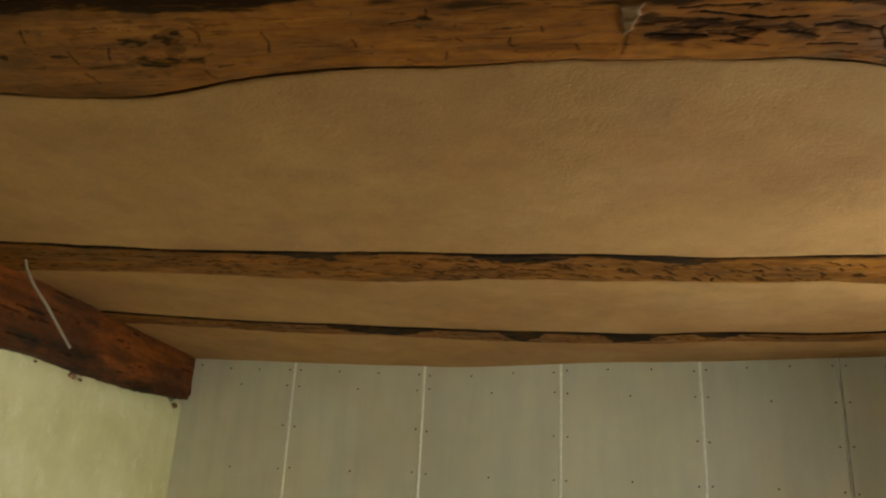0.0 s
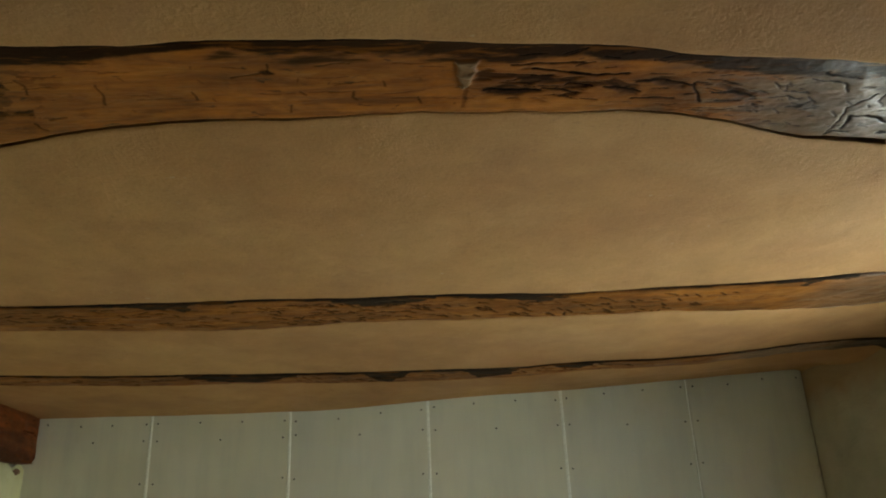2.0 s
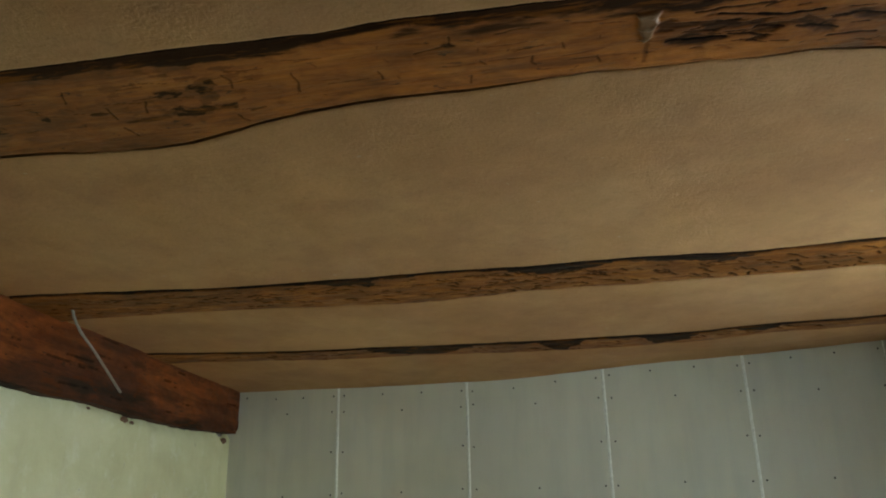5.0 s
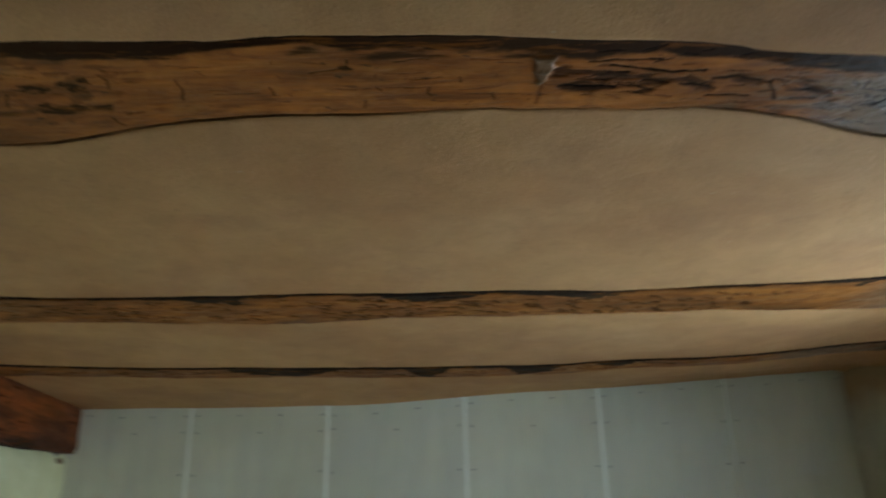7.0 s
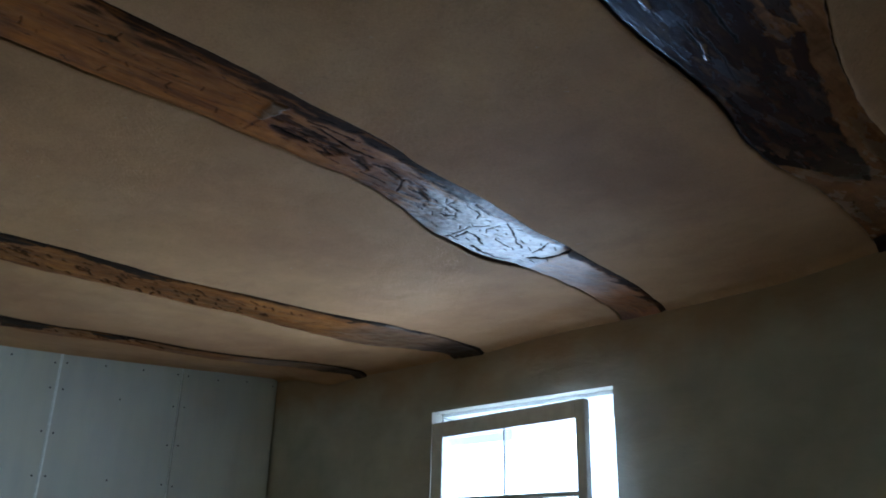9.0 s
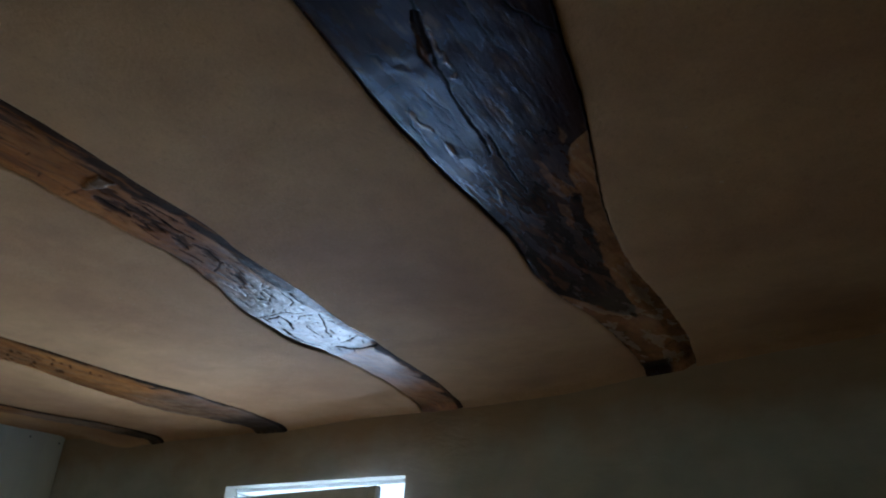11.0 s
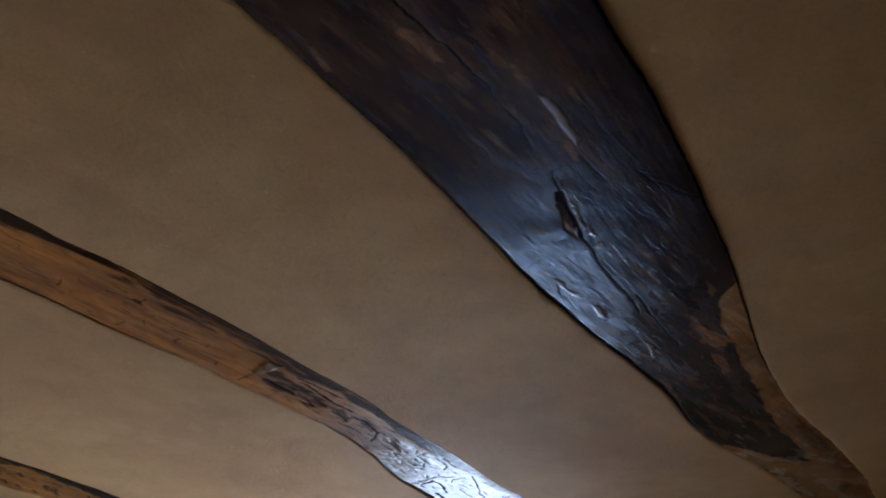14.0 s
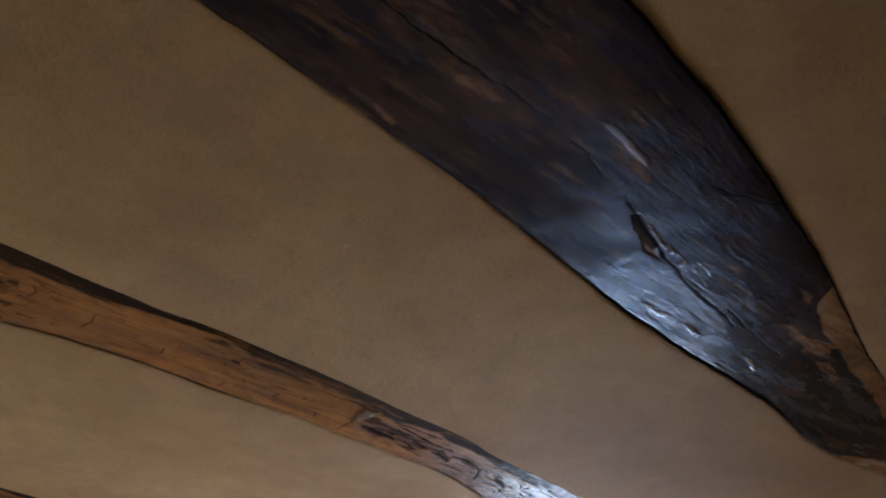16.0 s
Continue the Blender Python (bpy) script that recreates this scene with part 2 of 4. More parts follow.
STEEL = plain("screw_steel", (0.09, 0.085, 0.075), 0.5, metal=0.6)
CORE = plain("rough_masonry", (0.28, 0.25, 0.21), 0.9, scale=8)
SCREED = plain("floor_screed", (0.42, 0.32, 0.2), 0.8, vary=0.2, scale=6)
PAINT = plain("grey_paint", (0.72, 0.72, 0.7), 0.5, scale=20)
WHITE = plain("white_lining", (0.78, 0.79, 0.78), 0.6, scale=12)
PLASTIC = plain("grey_plastic", (0.27, 0.25, 0.22), 0.45, scale=25)
MUD = plain("brown_clay", (0.2, 0.1, 0.055), 0.85, vary=0.3, scale=60)
GLASS = pane_glass()


def glowing_sky():
    n = Nodes("bright_outdoors")
    n.bsdf.inputs["Emission Color"].default_value = (0.74, 0.89, 1.0, 1)
    n.bsdf.inputs["Emission Strength"].default_value = 7.0
    return n.done((0.8, 0.8, 0.8), 0.9)


OUTDOORS = glowing_sky()


# ---- mesh helpers ----
def grid_data(name, X, Y, Z, material, flip=False, **attributes):
    """One smooth sheet over a grid of points."""
    nu, nv = X.shape
    co = np.stack([X, Y, Z], -1).reshape(-1, 3)
    i = np.arange(nu * nv).reshape(nu, nv)
    q = np.stack([i[:-1, :-1], i[1:, :-1], i[1:, 1:], i[:-1, 1:]], -1).reshape(-1, 4)
    if flip:
        q = q[:, ::-1]
    return sheet_data(name, co, q, material, **attributes)


def sheet_data(name, co, q, material, **attributes):
    me = bpy.data.meshes.new(name)
    me.vertices.add(len(co))
    me.vertices.foreach_set("co", np.ascontiguousarray(co, dtype=np.float32).ravel())
    me.loops.add(q.size)
    me.loops.foreach_set("vertex_index", np.ascontiguousarray(q, dtype=np.int32).ravel())
    me.polygons.add(len(q))
    me.polygons.foreach_set("loop_start", np.arange(0, q.size, 4, dtype=np.int32))
    me.polygons.foreach_set("use_smooth", np.ones(len(q), dtype=bool))
    me.update(calc_edges=True)
    for key, values in attributes.items():
        a = me.attributes.new(key, "FLOAT", "POINT")
        a.data.foreach_set("value", np.ascontiguousarray(values, dtype=np.float32).ravel())
    me.materials.append(material)
    return me


def box(bm, lo, hi, bevel=0.0):
    made = bmesh.ops.create_cube(bm, size=1.0)["verts"]
    for v in made:
        v.co = [lo[k] + (v.co[k] + 0.5) * (hi[k] - lo[k]) for k in range(3)]
    if bevel:
        edges = {e for v in made for e in v.link_edges}
        bmesh.ops.bevel(bm, geom=list(edges), offset=bevel, segments=2, affect="EDGES", profile=0.6)


def finish(name, bm, material, soft_faces=False):
    me = bpy.data.meshes.new(name)
    bmesh.ops.recalc_face_normals(bm, faces=bm.faces)
    bm.to_mesh(me)
    bm.free()
    for p in me.polygons:
        p.use_smooth = soft_faces
    me.materials.append(material)
    return me


def part(name, bm, material, parent, label=""):
    ob = new(name, finish(name, bm, material))
    ob.parent = parent
    return tagged(ob, label)


# ---- plan ----
LEFT, RIGHT, FAR, BACK = -1.175, 2.239, 3.3, -2.3
HEIGHT = 2.2
WAVE_FAR = [(-1.3, 0.005), (-1.12, 0.005), (-0.3, -0.006), (0.06, -0.007), (0.2, -0.002), (0.54, 0.023), (0.81, 0.038), (1.15, 0.047), (1.67, 0.077), (2.3, 0.11)]
WAVE_RIGHT = [(-2.4, 0.125), (-0.36, 0.122), (-0.11, 0.11), (0.18, 0.089), (0.34, 0.078), (0.59, 0.05), (0.98, 0.045), (1.44, 0.048), (1.81, 0.035), (2.59, 0.045), (2.9, 0.03), (3.3, 0.0), (3.4, 0.0)]


def ceiling_height(x, y):
    z = HEIGHT + smooth(2.75, 3.28, y) * curve(WAVE_FAR, x) + smooth(1.35, 2.2, x) * curve(WAVE_RIGHT, y)
    z = z + 0.012 * (fbm(x * 1.7, y * 1.7, 3, 3) - 0.5) + 0.004 * (fbm(x * 9, y * 9, 8, 2) - 0.5)
    cove = np.clip((x - (RIGHT - 0.05)) / 0.05, 0, 1)
    return z - 0.016 * cove ** 2


# edges of the beams in plan: the side towards the back wall, the side towards the boards
SLAB_NEAR = [(-1.3, -0.298), (-0.5, -0.273), (0, -0.243), (0.26, -0.209), (0.38, -0.192), (0.48, -0.176), (0.6, -0.154), (0.72, -0.125), (0.85, -0.092), (0.93, -0.065), (1.02, -0.038), (1.12, -0.01), (1.22, 0.013), (1.35, 0.029), (1.5, 0.038), (1.65, 0.053), (1.8, 0.075), (1.95, 0.1), (2.1, 0.131), (2.3, 0.175)]
SLAB_FAR = [(-1.3, 0.024), (-0.5, 0.054), (-0.07, 0.081), (0.06, 0.094), (0.2, 0.106), (0.3, 0.111), (0.42, 0.126), (0.55, 0.147), (0.68, 0.167), (0.85, 0.182), (1, 0.186), (1.18, 0.202), (1.3, 0.225), (1.41, 0.228), (1.5, 0.226), (1.6, 0.225), (1.72, 0.237), (1.85, 0.255), (2, 0.28), (2.3, 0.324)]
OAK_NEAR = [(-1.3, 0.655), (-0.7, 0.665), (-0.3, 0.676), (-0.14, 0.676), (0, 0.681), (0.09, 0.685), (0.15, 0.69), (0.19, 0.684), (0.22, 0.68), (0.28, 0.68), (0.37, 0.684), (0.43, 0.684), (0.5, 0.687), (0.58, 0.69), (0.65, 0.7), (0.74, 0.704), (0.84, 0.717), (0.92, 0.735), (1.05, 0.752), (1.2, 0.765), (1.35, 0.796), (1.5, 0.808), (1.7, 0.854), (1.95, 0.911), (2.2, 0.975), (2.3, 0.975)]
OAK_FARSIDE = [(-1.3, 0.887), (-0.7, 0.912), (-0.47, 0.93), (-0.42, 0.942), (-0.32, 0.954), (-0.23, 0.955), (-0.15, 0.94), (-0.09, 0.926), (-0.02, 0.907), (0.07, 0.89), (0.14, 0.882), (0.21, 0.876), (0.28, 0.884), (0.36, 0.888), (0.42, 0.88), (0.48, 0.873), (0.55, 0.875), (0.63, 0.88), (0.7, 0.878), (0.8, 0.883), (0.88, 0.885), (0.96, 0.897), (1.05, 0.925), (1.12, 0.964), (1.2, 0.987), (1.28, 0.997), (1.42, 1.023), (1.56, 1.002), (1.7, 1.015), (1.85, 1.047), (2.05, 1.106), (2.2, 1.14), (2.3, 1.165)]
THIRD_NEAR = [(-1.3, 1.686), (-1, 1.702), (-0.6, 1.753), (-0.25, 1.774), (0.06, 1.781), (0.35, 1.791), (0.65, 1.792), (0.95, 1.804), (1.25, 1.771), (1.52, 1.748), (1.7, 1.75), (1.9, 1.772), (2.15, 1.798), (2.3, 1.799)]
THIRD_FAR = [(-1.3, 1.959), (-1.1, 1.962), (-0.8, 1.969), (-0.55, 1.976), (-0.3, 2.013), (0, 2.043), (0.15, 2.038), (0.32, 2.011), (0.64, 2.02), (0.95, 2.009), (1.25, 1.993), (1.55, 2.028), (1.75, 2.072), (1.95, 2.067), (2.12, 2.002), (2.3, 1.973)]
FOURTH_NEAR = [(-1.3, 2.438), (-1.1, 2.454), (-0.7, 2.528), (-0.3, 2.568), (0.26, 2.628), (0.88, 2.625), (1.2, 2.583), (1.5, 2.57), (1.75, 2.564), (1.9, 2.533), (2.1, 2.544), (2.3, 2.542)]
FOURTH_FAR = [(-1.3, 2.6), (-1.1, 2.619), (-0.73, 2.66), (-0.33, 2.72), (0.25, 2.786), (0.89, 2.774), (1.2, 2.705), (1.5, 2.699), (1.73, 2.682), (1.95, 2.676), (2.1, 2.668), (2.3, 2.62)]


def ragged(line, seed, amount=0.004):
    def at(x):
        return curve(line, x) + amount * 2 * (fbm(x * 14, x * 0 + seed, seed, 5) - 0.5) + 0.0016 * (fbm(x * 130, x * 0 + seed, seed + 5, 2) - 0.5)
    return at


EDGES = [(ragged(a, 10 + k), ragged(b, 30 + k)) for k, (a, b) in enumerate(((SLAB_NEAR, SLAB_FAR), (OAK_NEAR, OAK_FARSIDE), (THIRD_NEAR, THIRD_FAR), (FOURTH_NEAR, FOURTH_FAR)))]


# ---- the shell ----
def build_ceiling():
    """Plaster bays between the beams, each with a lip that turns up beside the wood."""
    xs = np.arange(LEFT - 0.06, RIGHT + 0.045, 0.005)
    bounds = [(lambda x: np.full_like(x, BACK - 0.05), EDGES[0][0])]
    bounds += [(EDGES[k][1], EDGES[k + 1][0]) for k in range(3)]
    bounds += [(EDGES[3][1], lambda x: FAR - 0.002 - 0.005 * fbm(x * 5, x * 0 + 3.0, 52, 3))]
    cos, quads, base = [], [], 0
    for k, (lo, hi) in enumerate(bounds):
        gap_lo = 0.0 if k == 0 else 1.0
        gap_hi = 0.0 if k == 4 else 1.0
        g1 = gap_lo * np.clip((0, 0.0016, 0.0045, 0.0016, 0.0014)[k] * (1 + 3 * (fbm(xs * 6, xs * 0 + 2.0 + k, 50 + k, 3) - 0.5)), 0.0004, 0.011)
        g2 = gap_hi * 0.0008
        a, b = lo(xs) + g1, hi(xs) - g2
        inner = max(12, int((b - a).mean() / 0.016))
        rim = np.array([0.0, 0.0015, 0.004, 0.008, 0.014])
        v = np.linspace(0, 1, inner)
        mid = (a + 0.022)[:, None] + (b - a - 0.044)[:, None] * v[None, :]
        Y = np.concatenate([a[:, None] + rim[None, :], mid, b[:, None] - rim[None, ::-1]], 1)
        steps = Y.shape[1]
        X = np.repeat(xs[:, None], steps, 1)
        Z = ceiling_height(X, Y)
        d1, d2 = (Y - a[:, None]), (b[:, None] - Y)
        Z = Z + gap_lo * 0.0022 * np.exp(-(d1 / 0.0035) ** 2) + gap_hi * 0.002 * np.exp(-(d2 / 0.0035) ** 2)
        X = np.concatenate([X[:, :1], X, X[:, -1:]], 1)
        Y = np.concatenate([Y[:, :1] + 0.05 * gap_lo, Y, Y[:, -1:]], 1)
        Z = np.concatenate([Z[:, :1] + 0.05, Z, Z[:, -1:] + 0.05], 1)
        nu, nv = X.shape
        i = np.arange(nu * nv).reshape(nu, nv) + base
        quads.append(np.stack([i[:-1, :-1], i[:-1, 1:], i[1:, 1:], i[1:, :-1]], -1).reshape(-1, 4))
        cos.append(np.stack([X, Y, Z], -1).reshape(-1, 3))
        base += nu * nv
    ob = new("ceiling", sheet_data("ceiling", np.concatenate(cos), np.concatenate(quads), CLAY))
    tagged(ob, "ochre clay plaster ceiling trowelled between old beams", "ceiling", kind="structure")
    # unseen slab added over the bays: shuts out sky, keeps the gaps dark
    bm = bmesh.new()
    box(bm, (LEFT - 0.3, BACK - 0.3, 2.36), (RIGHT + 0.55, FAR + 0.2, 2.5))
    tagged(new("roof_deck", finish("roof_deck", bm, CORE)), "unseen dark slab added to close the void above the ceiling", "ceiling", kind="structure")


def build_shell():
    bm = bmesh.new()
    box(bm, (LEFT - 0.3, BACK - 0.3, -0.15), (RIGHT + 0.55, FAR + 0.2, 0.0))
    tagged(new("floor", finish("floor", bm, SCREED)), "bare ochre brown earthen screed floor of the room", "floor", kind="structure")

    # right wall with the window opening: inner face as a sheet of plaster over a masonry core
    y0, y1, z0, z1 = 1.2, 2.095, 0.84, 2.012
    bm = bmesh.new()
    box(bm, (RIGHT, BACK - 0.3, 0), (RIGHT + 0.5, y0, 2.36))
    box(bm, (RIGHT, y1, 0), (RIGHT + 0.5, FAR + 0.2, 2.36))
    box(bm, (RIGHT, y0, 0), (RIGHT + 0.5, y1, z0))
    box(bm, (RIGHT, y0, z1), (RIGHT + 0.5, y1, 2.36))
    tagged(new("wall_right", finish("wall_right", bm, CLAY_WALL)), "grey-brown clay plastered wall with a window opening", "wall", kind="structure")

    # left wall, set back under the wall beam, with a ragged upper edge
    ys = np.arange(BACK, FAR + 0.012, 0.012)
    zs = np.linspace(0, 1, 70)
    top = beam_bottom(ys) + 0.034 * (fbm(ys * 18, ys * 0 + 4, 71, 4) - 0.5) - 0.03 * np.exp(-((ys - 2.45) / 0.022) ** 2) - 0.02 * np.exp(-((ys - 3.24) / 0.03) ** 2) + 0.006
    Y = np.repeat(ys[:, None], len(zs), 1)
    Z = top[:, None] * zs[None, :]
    X = LEFT + 0.006 * (fbm(Y * 5, Z * 5, 72, 4) - 0.5) - 0.02 * smooth(0.02, 0.0, top[:, None] - Z)
    ob = new("wall_left", grid_data("wall_left", X, Y, Z, LIME))
    tagged(ob, "pale lime plastered wall, stained, under a wooden beam", "wall", kind="structure")
    for y, z, r in ((2.42, 1.955, 0.017), (2.47, 1.951, 0.011), (3.235, 1.975, 0.02), (2.2, 1.962, 0.008)):
        bm = bmesh.new()
        bmesh.ops.create_icosphere(bm, subdivisions=3, radius=r)
        for v in bm.verts:
            v.co = v.co * (0.7 + 0.7 * float(fbm(v.co.y * 90 + y, v.co.z * 90 + v.co.x * 60, 79, 3)))
            v.co = (LEFT + 0.002 + 0.4 * v.co.x, y + 1.3 * v.co.y, z + 0.6 * v.co.z)
        part("clay_crumb", bm, MUD, ob)
    bm = bmesh.new()
    box(bm, (LEFT - 0.3, BACK - 0.3, 0), (LEFT - 0.03, FAR + 0.2, 2.36))
    tagged(new("wall_left_core", finish("wall_left_core", bm, CORE)), "rough masonry behind the lime plaster", "wall", kind="structure")

    # unseen plain wall added behind the walk; dark, so little light bounces back
    bm = bmesh.new()
    box(bm, (LEFT - 0.03, BACK - 0.25, 0), (RIGHT, BACK, 2.36))
    tagged(new("wall_back", finish("wall_back", bm, CORE)), "unseen dark masonry wall added to close the back", "wall", kind="structure")

    bm = bmesh.new()
    box(bm, (5.0, -3.0, -0.2), (5.05, 9.0, 5.0))
    tagged(new("backdrop", finish("backdrop", bm, OUTDOORS)), "overexposed bright daylight outside the window", "backdrop", kind="structure")
    bm = bmesh.new()
    box(bm, (-40, -40, -0.45), (40, 40, -0.2))
    tagged(new("ground", finish("ground", bm, SCREED)), "bare earth round the house", "ground", kind="structure")


def beam_bottom(y):
    return np.interp(y, [-2.4, 1.976, 2.2, 2.44, 2.8, 3.3], [1.95, 1.964, 1.977, 1.972, 1.977, 2.012])


# ---- beams ----
XS = np.arange(LEFT - 0.02, RIGHT + 0.02, 0.0035)
FINE = np.concatenate([np.arange(LEFT - 0.02, -0.6, 0.02), np.arange(-0.6, RIGHT + 0.02, 0.0021)])


def random_dashes(rng, count, lo, hi, near, far, length, lean, margin=0.15):
    lines = []
    for _ in range(count):
        x = rng.uniform(lo, hi)
        f = rng.uniform(margin, 1 - margin)
        y = float(near(np.array([x]))[0] * (1 - f) + far(np.array([x]))[0] * f)
        L, a = rng.uniform(*length), rng.gauss(*lean)
        lines.append([(x, y), (x + L * math.cos(a), y + L * math.sin(a))])
    return lines


def beam_sheet(name, edge, proud, rows, material, wane, features, fall=0.02, lift=0.0015, rim=1.0, xs=XS):
    """A beam seen from below. wane(x): width of the dark waney edge; features(X, Y, F, d1, d2): dict of height, dark, pale, cut."""
    near, far = edge
    a, b = near(xs), far(xs)
    f = np.linspace(0, 1, rows)
    X = np.repeat(xs[:, None], rows, 1)
    Y = a[:, None] + (b - a)[:, None] * f[None, :]
    d1, d2 = Y - a[:, None], b[:, None] - Y
    w = wane(xs)[:, None]
    depth = proud * smooth(-0.002, 1.0, np.clip(d1 / np.maximum(w, 0.004), 0, 1)) ** 0.8
    depth = np.minimum(depth, proud * smooth(0.0, fall, d2)) - lift * smooth(0.006, 0.0, d2)
    out = features(X, Y, np.repeat(f[None, :], len(xs), 0), d1, d2)
    Z = ceiling_height(X, Y) + 0.002 - depth + out["height"]
    stain = smooth(1.15, 0.8, d1 / np.maximum(w, 1e-4) + 1.7 * (fbm(X * 12, Y * 45, 55, 5) - 0.5)) * out.get("stain", 1.0)
    dark = np.clip(stain * (w > 0.003) + out["dark"], 0, 1)
    cut = np.clip(out["cut"] + 0.9 * smooth(0.0055 * rim, 0.002 * rim, d2 + 0.007 * (fbm(X * 30, Y * 5, 58, 4) - 0.5)) + 0.9 * smooth(0.003, 0.001, d1 + 0.003 * (fbm(X * 40, Y * 5, 59, 3) - 0.5)), 0, 1)
    pale = np.clip(out["pale"], 0, 1)
    lime = np.clip(out.get("lime", 0 * X), 0, 1)

    def wrap(M, extra):
        return np.concatenate([M[:, :1] + extra, M, M[:, -1:] + extra], 1)
    me = grid_data(name, wrap(X, 0), wrap(Y, 0), wrap(Z, 0.1), material, True, dark=wrap(dark, 0), cut=wrap(cut, 0), pale=wrap(pale, 0), lime=wrap(lime, 0))
    return new(name, me)


def cracks(X, Y, lines, width, wander=0.006):
    """Broken lines in plan as a mask, wider in the middle than at their ends."""
    m = np.zeros(X.shape)
    for line in lines:
        xs, ys = [p[0] for p in line], [p[1] for p in line]
        sel = np.where((X[:, 0] > min(xs) - 0.02) & (X[:, 0] < max(xs) + 0.02))[0]
        if len(sel):
            s = slice(sel[0], sel[-1] + 1)
            jx = wander * (fbm(X[s] * 45, Y[s] * 45, 91, 3) - 0.5)
            jy = wander * (fbm(X[s] * 45, Y[s] * 45, 92, 3) - 0.5)
            wide = width * (0.55 + 0.9 * fbm(X[s] * 60, Y[s] * 60, 93, 2))
            d = near_line(X[s] + jx, Y[s] + jy, line) / wide
            m[s] = np.maximum(m[s], smooth(1.3, 0.6, d))
    return m


def patch(X, Y, outline, seed, wander=0.006, edge=0.0012):
    """A closed outline in plan as a mask with a frayed rim."""
    m = np.zeros(X.shape)
    xs = [p[0] for p in outline]
    sel = np.where((X[:, 0] > min(xs) - 0.02) & (X[:, 0] < max(xs) + 0.02))[0]
    if len(sel):
        s = slice(sel[0], sel[-1] + 1)
        x = X[s] + wander * (fbm(X[s] * 40, Y[s] * 90, seed, 4) - 0.5)
        y = Y[s] + wander * (fbm(X[s] * 40, Y[s] * 90, seed + 1, 4) - 0.5)
        inside = np.zeros(x.shape, bool)
        for (ax, ay), (bx, by) in zip(outline, outline[1:] + outline[:1]):
            if ay != by:
                inside ^= ((ay > y) != (by > y)) & (x < ax + (y - ay) * (bx - ax) / (by - ay))
        d = near_line(x, y, outline + outline[:1])
        m[s] = smooth(-edge, edge, np.where(inside, d, -d))
    return m


def blob(X, Y, x, y, rx, ry, seed, wob=0.5):
    d = np.hypot((X - x) / rx, (Y - y) / ry) + wob * 3.2 * (fbm(X * 24, Y * 150, seed, 4) - 0.5)
    return smooth(1.2, 0.4, d)


